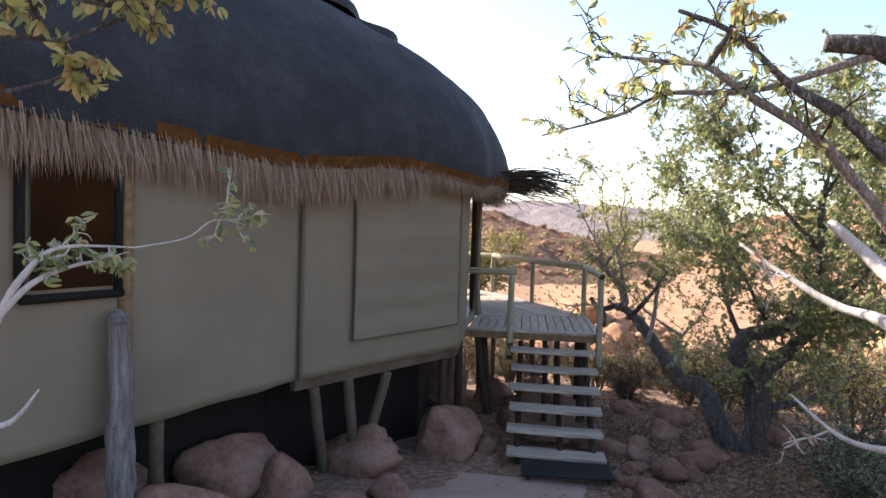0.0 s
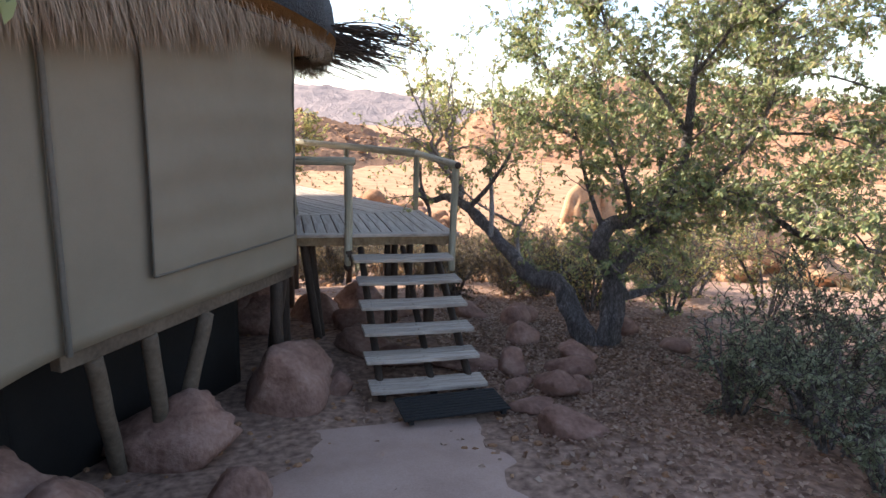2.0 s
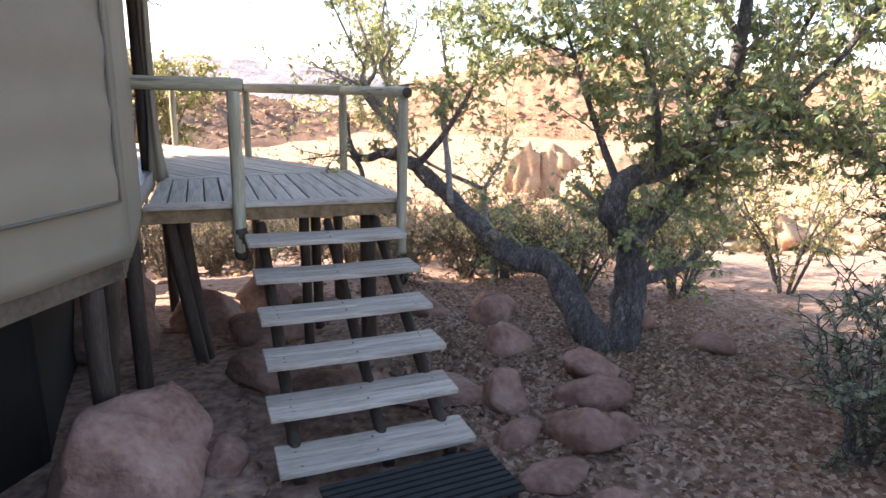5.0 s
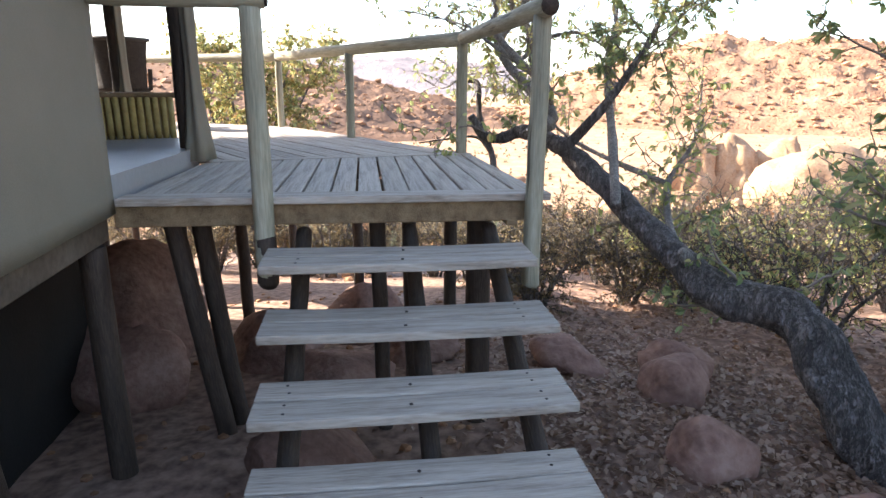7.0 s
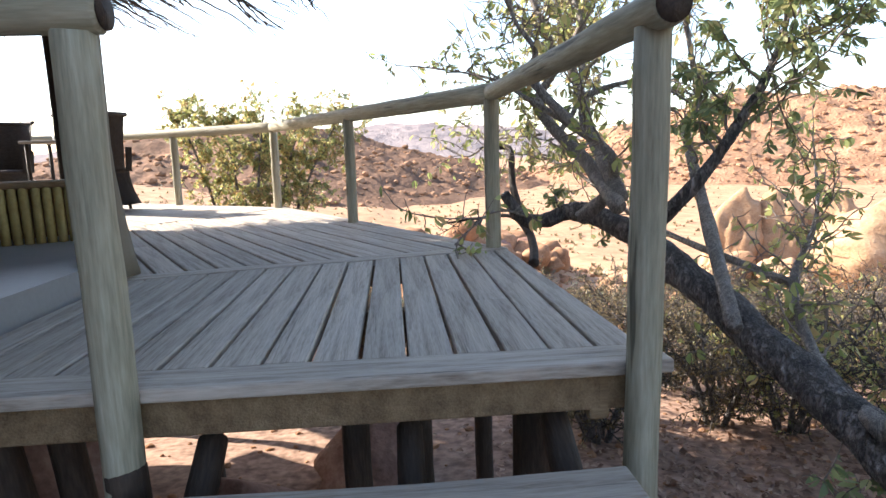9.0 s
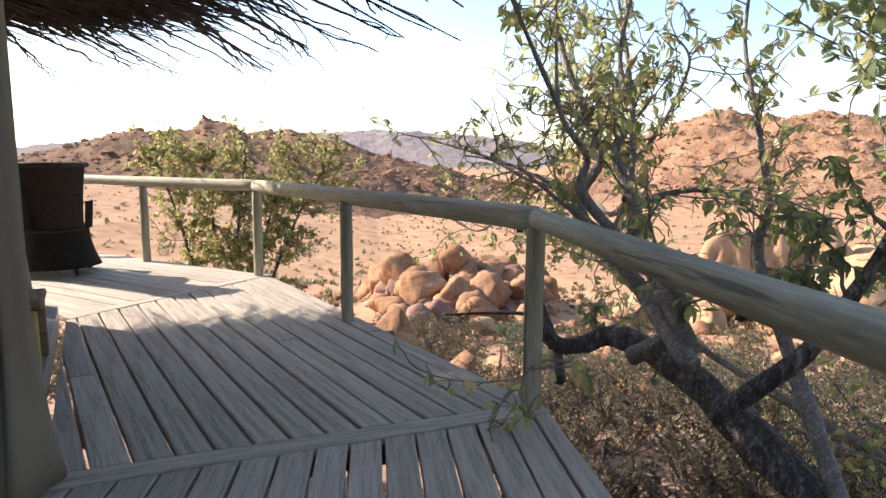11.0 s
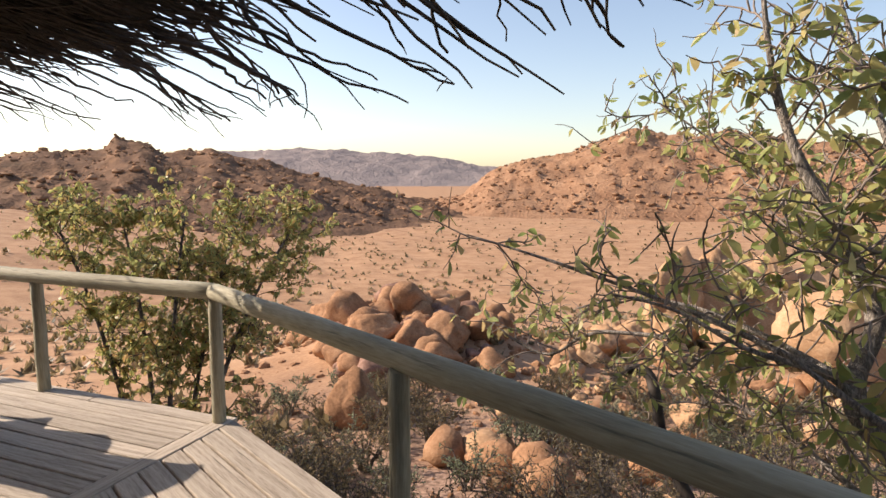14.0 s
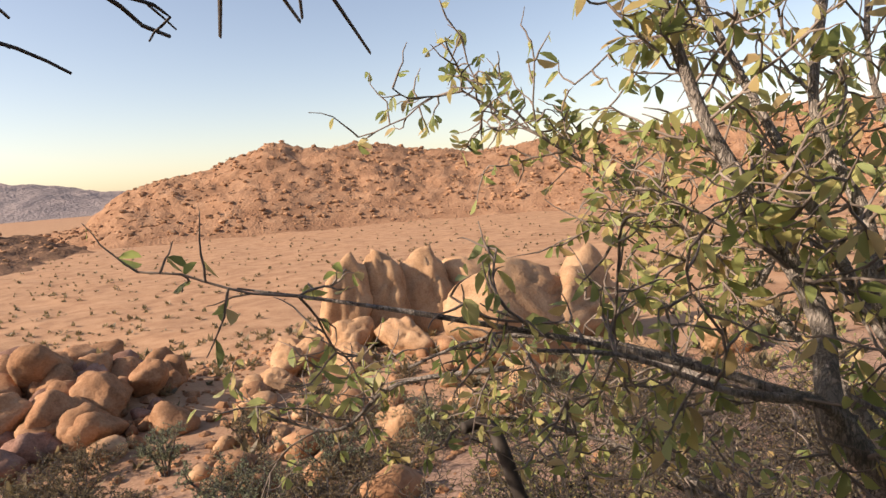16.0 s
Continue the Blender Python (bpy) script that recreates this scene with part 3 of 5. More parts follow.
BACK = [Vector(p) for p in ((-7.2, 3.9, 0), (-8.6, 1.5, 0), (-8.4, -2.5, 0), (-6.9, -5.6, 0), (-5.3, -6.6, 0))]
WALL_LO, WALL_HI = -0.06, 2.12


def canvas_wall(a, b, name="canvas_wall", label="", lo=WALL_LO, hi=WALL_HI, mat=None, bulge=0.02, seed=0.0):
    """A canvas panel with a little sag and folds, 25 mm thick."""
    d = (b - a).normalized()
    nrm = Vector((d.y, -d.x, 0))
    ln = (b - a).length
    nx, nz = max(6, int(ln / 0.07)), 30
    bm = bmesh.new()
    for side in (0, 1):
        grid = []
        for i in range(nx + 1):
            col = []
            for j in range(nz + 1):
                u, v = i / nx, j / nz
                p = a + d * ln * u
                z = lo + (hi - lo) * v
                w = bulge * math.sin(math.pi * u) * math.sin(math.pi * v) + 0.006 * noise.noise(Vector((ln * u * 1.2, z * 3.5, seed))) + 0.004 * noise.noise(Vector((ln * u * 5, z * 1.2, seed + 4)))
                z -= (0.012 * noise.noise(Vector((ln * u * 2.5, seed, 2))) if j == 0 else 0)
                col.append(bm.verts.new(p + nrm * (w - 0.025 * side) + Vector((0, 0, z))))
            grid.append(col)
        for i in range(nx):
            for j in range(nz):
                q = (grid[i][j], grid[i + 1][j], grid[i + 1][j + 1], grid[i][j + 1])
                bm.faces.new(q if side == 0 else q[::-1])
        if side == 0:
            first = grid
    for i in range(nx):
        bm.faces.new((first[i + 1][0], first[i][0], grid[i][0], grid[i + 1][0]))
    for j in range(nz):
        bm.faces.new((first[0][j], first[0][j + 1], grid[0][j + 1], grid[0][j]))
        bm.faces.new((first[nx][j + 1], first[nx][j], grid[nx][j], grid[nx][j + 1]))
    return tent_part(name, bm, mat or CANVAS, label)


ring = [C0, C1, C2, C3]
canvas_wall(C0, C1, seed=1, bulge=0.03)
canvas_wall(C1, C2, seed=2, bulge=0.03)
canvas_wall(C2, C3, seed=3, bulge=0.0)
PORCH_IN = Vector((-4.6, 3.95, 0))
# inner wall whose near-black colour holds the dimness of the interior
canvas_wall(C3 + Vector((-0.12, 0.05, 0)), PORCH_IN, "inner_wall", "inner porch wall, near-black for the dim interior", mat=DARK_TRIM_AND_SHADE, seed=4)
outer_back = [PORCH_IN, *BACK, C0]
for p, q in zip(outer_back[:-1], outer_back[1:]):
    canvas_wall(p, q, seed=p.x)


def piping(points, r=0.008, label=""):
    bm = bmesh.new()
    tube(bm, points, r, 6)
    tent_part("piping", bm, PIPING, label).parent = window_flap


def on_wall(a, b, u, z, off=0.03):
    d = (b - a).normalized()
    return a + (b - a) * u + Vector((d.y, -d.x, 0)) * off + Vector((0, 0, z))


# rolled-down window flap with dark piping, sagging in soft folds
bm = bmesh.new()
nx, nz = 26, 34
U0, U1, Z0, Z1 = 0.26, 0.955, 0.24, 2.0
grid = [[bm.verts.new(on_wall(C1, C2, U0 + (U1 - U0) * i / nx, Z0 + (Z1 - Z0) * j / nz, 0.042 + 0.03 * math.sin(math.pi * (U0 + (U1 - U0) * i / nx)) * math.sin(math.pi * (Z0 + 0.06 + (Z1 - Z0) * j / nz) / 2.2) + 0.008 * math.sin(j * 1.05 + 1.2 * noise.noise(Vector((i * 0.15, j * 0.1, 0)))))) for j in range(nz + 1)] for i in range(nx + 1)]
for i in range(nx):
    for j in range(nz):
        bm.faces.new((grid[i][j], grid[i + 1][j], grid[i + 1][j + 1], grid[i][j + 1]))
bmesh.ops.recalc_face_normals(bm, faces=bm.faces)
d_out = Vector(((C2 - C1).y, -(C2 - C1).x, 0))
if bm.faces[0].normal.dot(d_out) < 0:
    bmesh.ops.reverse_faces(bm, faces=bm.faces[:])
window_flap = tent_part("window_flap", bm, CANVAS, "rolled-down canvas window flap edged in dark piping")


def flap_edge(u, z):
    return on_wall(C1, C2, u, z, 0.047 + 0.03 * math.sin(math.pi * u) * math.sin(math.pi * (z + 0.06) / 2.2))


piping([flap_edge(U0, Z1 - (Z1 - Z0) * i / 12) for i in range(13)])
piping([flap_edge(U0 + (U1 - U0) * i / 12, Z0) for i in range(13)])
piping([flap_edge(U1, Z1 - (Z1 - Z0) * i / 12) for i in range(13)])
# gauze window in the long side wall
bm = bmesh.new()
pts = [on_wall(C0, C1, u, z, 0.045) for u, z in ((0.285, 0.93), (0.44, 0.93), (0.44, 1.75), (0.285, 1.75))]
bm.faces.new([bm.verts.new(p) for p in pts])
bmesh.ops.solidify(bm, geom=bm.faces[:], thickness=0.01)
gauze_window = tent_part("gauze_window", bm, material("brown_gauze", [(0.05, 0.035, 0.02), (0.16, 0.09, 0.04), (0.22, 0.13, 0.06)], 1.6, 0.7, 0.3, 300), "dim brown gauze window")
for (u0, z0), (u1, z1) in (((0.265, 0.88), (0.46, 0.88)), ((0.265, 1.8), (0.265, 0.88)), ((0.45, 1.8), (0.45, 0.88))):
    bm = bmesh.new()
    tube(bm, [on_wall(C0, C1, u0, z0, 0.055), on_wall(C0, C1, u1, z1, 0.055)], 0.028, 6)
    tent_part("window_trim", bm, DARK_TRIM_AND_SHADE, "dark band round the gauze window").parent = gauze_window
# corner poles of the wall
q = on_wall(C0, C1, 0.47, 0, 0.03) + Vector((4.5, 1, 0))
pole("wall_pole", q + Vector((0, 0, -0.75)), q + Vector((0, 0, 2.05)), 0.05, BEAM, tent, "brown weathered wall pole")
q = C1 + Vector((4.53, 0.98, 0))
pole("corner_pole", q + Vector((0, 0, -0.06)), q + Vector((0, 0, 2.05)), 0.017, PIPING, tent, "dark seam pole at the wall corner")
# base beams and stilts
for p, q in ((C1, C2), (C2, C3)):
    d = (q - p).normalized()
    inn = Vector((-d.y, d.x, 0)) * 0.08 + Vector((4.5, 1, 0))
    board("base_beam", p + inn, q + inn, 0.08, -0.17, -0.06, DARK_BEAM, tent, "brown timber base beam")
for (x, y), (tx, ty), top in (((-2.88, -2.3), (-2.87, -2.73), -0.17), ((-2.62, -2.1), (-2.63, -2.4), -0.17), ((-2.6, -2.12), (-2.33, -1.98), -0.17), ((-1.85, -1.15), (-1.85, -1.15), -0.17), ((-1.78, -0.05), (-1.78, -0.05), -0.17), ((-1.95, -0.6), (-1.8, -0.95), -0.17), ((-3.5, -4.2), (-3.5, -4.2), -0.06), ((-4.2, -1.5), (-4.2, -1.5), -0.06), ((-3.3, 0.8), (-3.3, 0.8), -0.06)):
    pole("stilt", (x + 4.5, y + 1, ground_z(x, y) - 0.15), (tx + 4.5, ty + 1, top), 0.055, DARK_BEAM if y < -1.5 else POLE_DARK, tent, "rough timber stilt under the tent")
# added sheets, near-black in place of the shade below the floor
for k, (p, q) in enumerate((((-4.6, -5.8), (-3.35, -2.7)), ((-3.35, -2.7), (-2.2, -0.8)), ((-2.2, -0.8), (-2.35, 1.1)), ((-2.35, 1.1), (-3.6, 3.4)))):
    canvas_wall(Vector((*p, 0)), Vector((*q, 0)), "shade_sheet", "near-black sheet standing for the shade under the tent", -1.9, -0.12, DARK_TRIM_AND_SHADE, 0, 7 + k)
# tent floor
floor_outline = [C0, C1, C2, C3, IN1, IN2, Vector((-3.6, 3.9, 0)), PORCH_IN, *BACK]
bm = bmesh.new()
lowv = [bm.verts.new((p.x * 0.985 - 0.06, p.y * 0.985, -0.045)) for p in floor_outline]
topv = [bm.verts.new((p.x * 0.985 - 0.06, p.y * 0.985, 0.09)) for p in floor_outline]
bm.faces.new(topv)
bm.faces.new(lowv[::-1])
for i in range(len(lowv)):
    bm.faces.new((lowv[i], lowv[(i + 1) % len(lowv)], topv[(i + 1) % len(lowv)], topv[i]))
tent_part("tent_floor", bm, FLOOR_BOARD, "smooth grey raised tent floor", smooth=False)

# ---- thatched roof ----
# eave bulges unseen over the porch, added there to shade the deck
EAVE = [Vector(p) for p in ((-4.0, -6.3, 0), (-3.4, -4.5, 0), (-2.72, -3.15, 0), (-2.1, -2.2, 0), (-1.45, -1.2, 0), (-1.38, -0.5, 0), (-1.2, 0.5, 0), (-1.45, 1.8, 0), (-2.6, 3.2, 0), (-4.1, 4.15, 0), (-6.0, 4.4, 0), (-7.9, 3.7, 0), (-9.0, 1.2, 0), (-8.8, -2.5, 0), (-7.3, -6.0, 0), (-5.4, -7.1, 0))]
eave_ring = [p for p in smooth_line([EAVE[-1], *EAVE, EAVE[0], EAVE[1]], 8)][8:-8]
RIDGE_A, RIDGE_B = Vector((-6.2, -4.0, 4.5)), Vector((-5.0, 1.3, 4.35))


def eave_height(p, i):
    base = 2.02 + 0.05 * math.sin(i * 0.33)
    return base


bm = bmesh.new()
rings = []
steps = 22
for s in range(steps + 1):
    u = s / steps
    row = []
    for i, p in enumerate(eave_ring):
        t = max(0.0, min(1.0, (p - RIDGE_A).xy.dot((RIDGE_B - RIDGE_A).xy) / (RIDGE_B - RIDGE_A).xy.length_squared))
        top = RIDGE_A + (RIDGE_B - RIDGE_A) * t
        a = u * math.pi / 2
        h = eave_height(p, i)
        xy = top.xy + (p.xy - top.xy) * (math.cos(a) ** 1.12 if u < 1 else 0.02)
        z = h + (top.z - h) * math.sin(a) ** 0.98
        q = Vector((xy.x, xy.y, z))
        q += Vector((0, 0, 1)) * 0.045 * noise.noise(q * 1.3) * (1 if s else 0.5) + Vector((0.02, 0, 0)) * noise.noise(q * 5)
        row.append(bm.verts.new(q))
    rings.append(row)
n_e = len(eave_ring)
for r0, r1 in zip(rings[:-1], rings[1:]):
    for i in range(n_e):
        bm.faces.new((r0[i], r0[(i + 1) % n_e], r1[(i + 1) % n_e], r1[i]))
bm.faces.new(rings[-1])
under = [bm.verts.new((v.co.x * 0.985 - 0.06, v.co.y * 0.985, v.co.z - 0.14)) for v in rings[0]]
for i in range(n_e):
    bm.faces.new((rings[0][(i + 1) % n_e], rings[0][i], under[i], under[(i + 1) % n_e]))
bmesh.ops.recalc_face_normals(bm, faces=bm.faces)
tent_part("thatch_roof", bm, THATCH_DARK, "dark charcoal thatched roof with rounded eaves")
# thick ridge cap lying on the thatch
bm = bmesh.new()
cap_rings = []
for s in range(13, steps + 1):
    u = s / steps
    row = []
    for i, p in enumerate(eave_ring):
        t = max(0.0, min(1.0, (p - RIDGE_A).xy.dot((RIDGE_B - RIDGE_A).xy) / (RIDGE_B - RIDGE_A).xy.length_squared))
        top = RIDGE_A + (RIDGE_B - RIDGE_A) * t
        a = u * math.pi / 2
        wave = 0.03 * math.sin(i * 0.5) if s == 13 else 0.0
        xy = top.xy + (p.xy - top.xy) * ((math.cos(a) ** 1.12 if u < 1 else 0.02) + 0.03 + wave)
        h = eave_height(p, i)
        q = Vector((xy.x, xy.y, h + (top.z - h) * math.sin(a) ** 0.98 + 0.07))
        q += Vector((0, 0, 0.04 * noise.noise(q * 1.6)))
        row.append(bm.verts.new(q))
    cap_rings.append(row)
for r0, r1 in zip(cap_rings[:-1], cap_rings[1:]):
    for i in range(n_e):
        bm.faces.new((r0[i], r0[(i + 1) % n_e], r1[(i + 1) % n_e], r1[i]))
bm.faces.new(cap_rings[-1])
low_cap = [bm.verts.new(v.co + Vector((0, 0, -0.12))) for v in cap_rings[0]]
for i in range(n_e):
    bm.faces.new((cap_rings[0][(i + 1) % n_e], cap_rings[0][i], low_cap[i], low_cap[(i + 1) % n_e]))
bmesh.ops.recalc_face_normals(bm, faces=bm.faces)
tent_part("ridge_cap", bm, THATCH_DARK, "thick dark ridge cap of the thatch")
# inner roof lining
bm = bmesh.new()
low = [bm.verts.new((p.x * 0.97 - 0.13, p.y * 0.97, 1.98)) for p in eave_ring]
c = bm.verts.new((-5.2, -1.0, 3.6))
for i in range(n_e):
    bm.faces.new((low[(i + 1) % n_e], low[i], c))
tent_part("roof_lining", bm, STRAW_RUST, "brown straw underside of the roof")
# rust band and straw fringe
bm = bmesh.new()
top_band = [bm.verts.new((v.x, v.y, eave_height(v, i) - 0.02)) for i, v in enumerate(eave_ring)]
low_band = [bm.verts.new((v.x * 0.99 - 0.04, v.y * 0.99, eave_height(v, i) - 0.13 + 0.02 * noise.noise(Vector((i * 0.7, 0, 0))))) for i, v in enumerate(eave_ring)]
for i in range(n_e):
    j = (i + 1) % n_e
    bm.faces.new((top_band[j], top_band[i], low_band[i], low_band[j]))
bmesh.ops.solidify(bm, geom=bm.faces[:], thickness=0.08)
tent_part("straw_band", bm, STRAW_RUST, "rust-brown straw band under the eaves")
verts, faces = [], []
for i in range(n_e):
    p, q = eave_ring[i], eave_ring[(i + 1) % n_e]
    if p.x < -7 or p.y > 2.2:
        continue
    seg = (q - p).length
    out = Vector(((q - p).y, -(q - p).x, 0)).normalized()
    for k in range(int(seg * 1100)):
        t = random.random()
        base = p.lerp(q, t)
        layer = random.random()
        z = eave_height(base, i) - 0.03 - 0.13 * layer
        b = Vector((base.x, base.y, z)) - out * (0.02 + 0.13 * random.random()) 
        ln = random.uniform(0.2, 0.4) if base.y < -2.0 else random.uniform(0.1, 0.2)
        lean = Vector((random.gauss(0, 0.12), random.gauss(0, 0.12), -1)) + out * random.uniform(-0.05, 0.22)
        e = b + lean.normalized() * ln
        side = (q - p).normalized() * random.uniform(0.0015, 0.0032)
        k0 = len(verts)
        midp = b.lerp(e, 0.55) + out * random.uniform(0, 0.015)
        verts += [b - side, b + side, midp + side, midp - side, e]
        faces += [(k0, k0 + 1, k0 + 2, k0 + 3), (k0 + 3, k0 + 2, k0 + 4)]
fr = pydata_object("straw_fringe", [Vector(v) + Vector((4.5, 1, 0)) for v in verts], faces, STRAW, tent)
tagged(fr, "ragged dry straw fringe below the roof", kind="stuff")


# ---- rocks ----
def rock(name, at, size, mat, label, seed, sub=3, sharp=0.5, turn=0.0):
    """An uneven boulder, half sunk in the ground."""
    bm = bmesh.new()
    bmesh.ops.create_icosphere(bm, subdivisions=sub, radius=1.0)
    o = Vector((seed * 7.3, seed * 3.1, seed * 1.7))
    for v in bm.verts:
        n0 = v.co.normalized()
        r = 1 + 0.3 * noise.noise(n0 * 1.1 + o) + 0.16 * noise.noise(n0 * 2.7 + o) + 0.07 * noise.noise(n0 * 6.5 + o) + 0.025 * noise.noise(n0 * 17 + o)
        for f in range(9):
            cut = Vector((math.sin(seed * 3.7 + f * 2.1), math.cos(seed * 1.9 + f * 1.3), math.sin(seed * 2.3 + f * 4.1))).normalized()
            reach = n0.dot(cut) * r
            if reach > 0.66:
                r -= (reach - 0.66) * 0.9
        r -= sharp * 0.16 * max(0.0, 1 - abs(noise.noise(n0 * 1.6 + o * 2)) * 9)
        v.co = n0 * r
        v.co.x *= size[0]
        v.co.y *= size[1]
        v.co.z *= size[2]
    ob = mesh_object(name, bm, mat)
    ob.matrix_basis = pose(*at, 0, 0, turn)
    return tagged(ob, label, "rock")


ROCKS = [
    (-2.55, -2.15, 0.50, 0.42, 0.36), (-3.45, -3.35, 0.5, 0.45, 0.42), (-2.95, -3.25, 0.34, 0.3, 0.3), (-2.05, -3.0, 0.26, 0.2, 0.16), (-2.3, -3.6, 0.3, 0.22, 0.15),
    (-1.75, -1.35, 0.48, 0.42, 0.45), (-1.3, -1.2, 0.16, 0.14, 0.14), (-1.55, -0.75, 0.24, 0.2, 0.16), (-3.9, -4.2, 0.45, 0.4, 0.32), (-3.2, -4.4, 0.42, 0.3, 0.22),
    (0.62, -1.75, 0.26, 0.2, 0.17), (0.95, -1.35, 0.25, 0.2, 0.17), (0.3, -1.55, 0.17, 0.13, 0.1), (0.85, -1.75, 0.15, 0.13, 0.12), (0.42, -1.15, 0.2, 0.17, 0.2), (0.85, -0.35, 0.24, 0.2, 0.2), (1.05, 0.35, 0.26, 0.22, 0.24),
    (1.3, 0.75, 0.3, 0.24, 0.2), (0.6, 0.9, 0.3, 0.22, 0.16), (1.25, -0.95, 0.24, 0.2, 0.16), (2.3, -0.1, 0.28, 0.22, 0.2), (2.6, -0.75, 0.24, 0.2, 0.12),
    (-0.9, 0.9, 0.42, 0.34, 0.22), (-0.35, 1.4, 0.36, 0.3, 0.18), (-1.35, 1.6, 0.4, 0.36, 0.3), (-0.7, 2.4, 0.5, 0.4, 0.28), (0.35, -2.55, 0.3, 0.22, 0.16), (0.25, -2.0, 0.22, 0.16, 0.08),
    (-2.1, 0.9, 0.3, 0.4, 0.35), (-2.35, 1.5, 0.8, 0.6, 0.62), (-0.95, -0.15, 0.36, 0.3, 0.2), (-0.55, -0.5, 0.4, 0.3, 0.12), (0.1, -0.7, 0.3, 0.5, 0.1),
]
for i, (x, y, a, b, c) in enumerate(ROCKS):
    rock("boulder", (x, y, ground_z(x, y) + c * 0.35), (a, b, c), ROCK, "dusty reddish-brown boulder beside the path", i + 1, 4 if max(a, b) > 0.35 else 3, turn=i * 47 % 360)


# pile of round orange boulders below the deck
random.seed(5)
for i in range(175):
    u = random.random() ** 0.9
    y = 16.2 + 9.5 * u
    x = random.uniform(0.2 - 1.9 * u, 4.4 + 3.0 * u)
    s = (0.2 + 0.6 * random.random() ** 1.8) * (0.85 + 0.2 * u)
    rock("boulder", (x, y, ground_z(x, y) + s * random.uniform(0.2, 0.55)), (s, s * random.uniform(0.75, 1), s * random.uniform(0.7, 0.95)), ROCK_PALE if random.random() < 0.7 else ROCK, "rounded orange boulder in the rock pile", i + 60, 3, 0.6, turn=random.uniform(0, 360))
for i, (x, y, s) in enumerate(((0.9, 18.6, 0.95), (1.9, 18.0, 0.75), (3.1, 18.3, 0.8), (0.4, 20.6, 1.0), (2.4, 20.4, 0.85), (4.4, 18.9, 0.7), (-0.3, 22.6, 0.9))):
    rock("boulder", (x, y, ground_z(x, y) + s * 0.6), (s, s * 0.85, s * 0.85), ROCK_PALE, "large rounded orange boulder in the rock pile", i + 240, 4, 0.3, turn=i * 53)
rock("boulder", (-0.1, 12.9, ground_z(-0.1, 12.9) + 0.4), (0.62, 0.6, 0.8), ROCK_PALE, "bright orange upright boulder", 301, 4)
# pale split outcrop towards the hill
for i, (x, y, a, b, c) in enumerate(((13.6, 22.4, 1.5, 1.4, 2.9), (15.4, 22.0, 1.7, 1.5, 3.1), (17.4, 21.4, 1.8, 1.6, 2.6), (11.2, 22.9, 1.5, 0.9, 0.6), (19.8, 20.5, 2.2, 1.8, 2.2), (12.4, 20.6, 0.9, 0.8, 1.1), (10.2, 20.2, 0.8, 0.7, 0.8), (8.9, 19.4, 0.7, 0.7, 0.7), (10.6, 18.2, 0.9, 0.7, 0.6), (13.4, 18.6, 1.2, 0.9, 0.9), (7.6, 17.8, 0.6, 0.5, 0.45), (12.5, 12.5, 2.4, 1.6, 2.0), (15.0, 12.0, 2.4, 1.6, 1.8), (9.2, 10.0, 0.8, 0.6, 0.5), (7.5, 10.2, 0.6, 0.5, 0.4), (6.0, 10.6, 0.5, 0.4, 0.4), (11.5, 8.5, 0.8, 0.7, 0.6), (13.0, 7.0, 0.9, 0.8, 0.7))):
    rock("boulder", (x, y, ground_z(x, y) + c * 0.55), (a, b, c), ROCK_CREAM, "pale orange split granite outcrop", i + 400, 4, 0.9, turn=i * 31)
for i in range(110):
    x, y = random.uniform(1.0, 15), random.uniform(7, 19)
    s = 0.12 + 0.5 * random.random() ** 2
    rock("boulder", (x, y, ground_z(x, y) + s * 0.3), (s, s * 0.8, s * 0.65), ROCK_CREAM if i % 2 else ROCK_PALE, "pale orange boulder on the slope", i + 500, 2, turn=random.uniform(0, 360))


# ---- trees ----
PATH_PTS = [Vector(eye) for _, eye, _, _ in PATH]


def clear_of_walk(p, r=0.42):
    for a, b in zip(PATH_PTS[:-1], PATH_PTS[1:]):
        d = b - a
        t = max(0.0, min(1.0, (p - a).dot(d) / max(d.length_squared, 1e-9)))
        if (p - a - d * t).length < r:
            return False
    return True


def add_leaf(verts, faces, at, way, size, rng):
    """One folded pair of long pointed leaflets on a short stalk."""
    way = way.normalized()
    side = way.cross(Vector((rng.gauss(0, 1), rng.gauss(0, 1), rng.gauss(0, 0.5)))).normalized()
    nrm = side.cross(way)
    for s in (-1, 1):
        if rng.random() < 0.12:
            continue
        k = len(verts)
        w = side * s * size * 0.36
        fold = nrm * size * rng.uniform(0.05, 0.3)
        verts += [at, at + way * size * 0.16 + w * 0.62 + fold * 0.5, at + way * size * 0.46 + w + fold, at + way * size * 0.78 + w * 0.78 + fold * 0.8, at + way * size + w * 0.35 + fold * 0.4, at + way * size * 0.55 + w * 0.12]
        faces += [(k, k + 5, k + 2, k + 1), (k + 5, k + 4, k + 3, k + 2)]


def bent(a, d, length, n, rng, wob=0.16, rise=0.03):
    pts = [a.copy()]
    d = d.normalized()
    for i in range(n):
        d = (d + Vector((rng.gauss(0, wob), rng.gauss(0, wob), rng.gauss(0, wob) + rise))).normalized()
        pts.append(pts[-1] + d * length / n)
    return pts


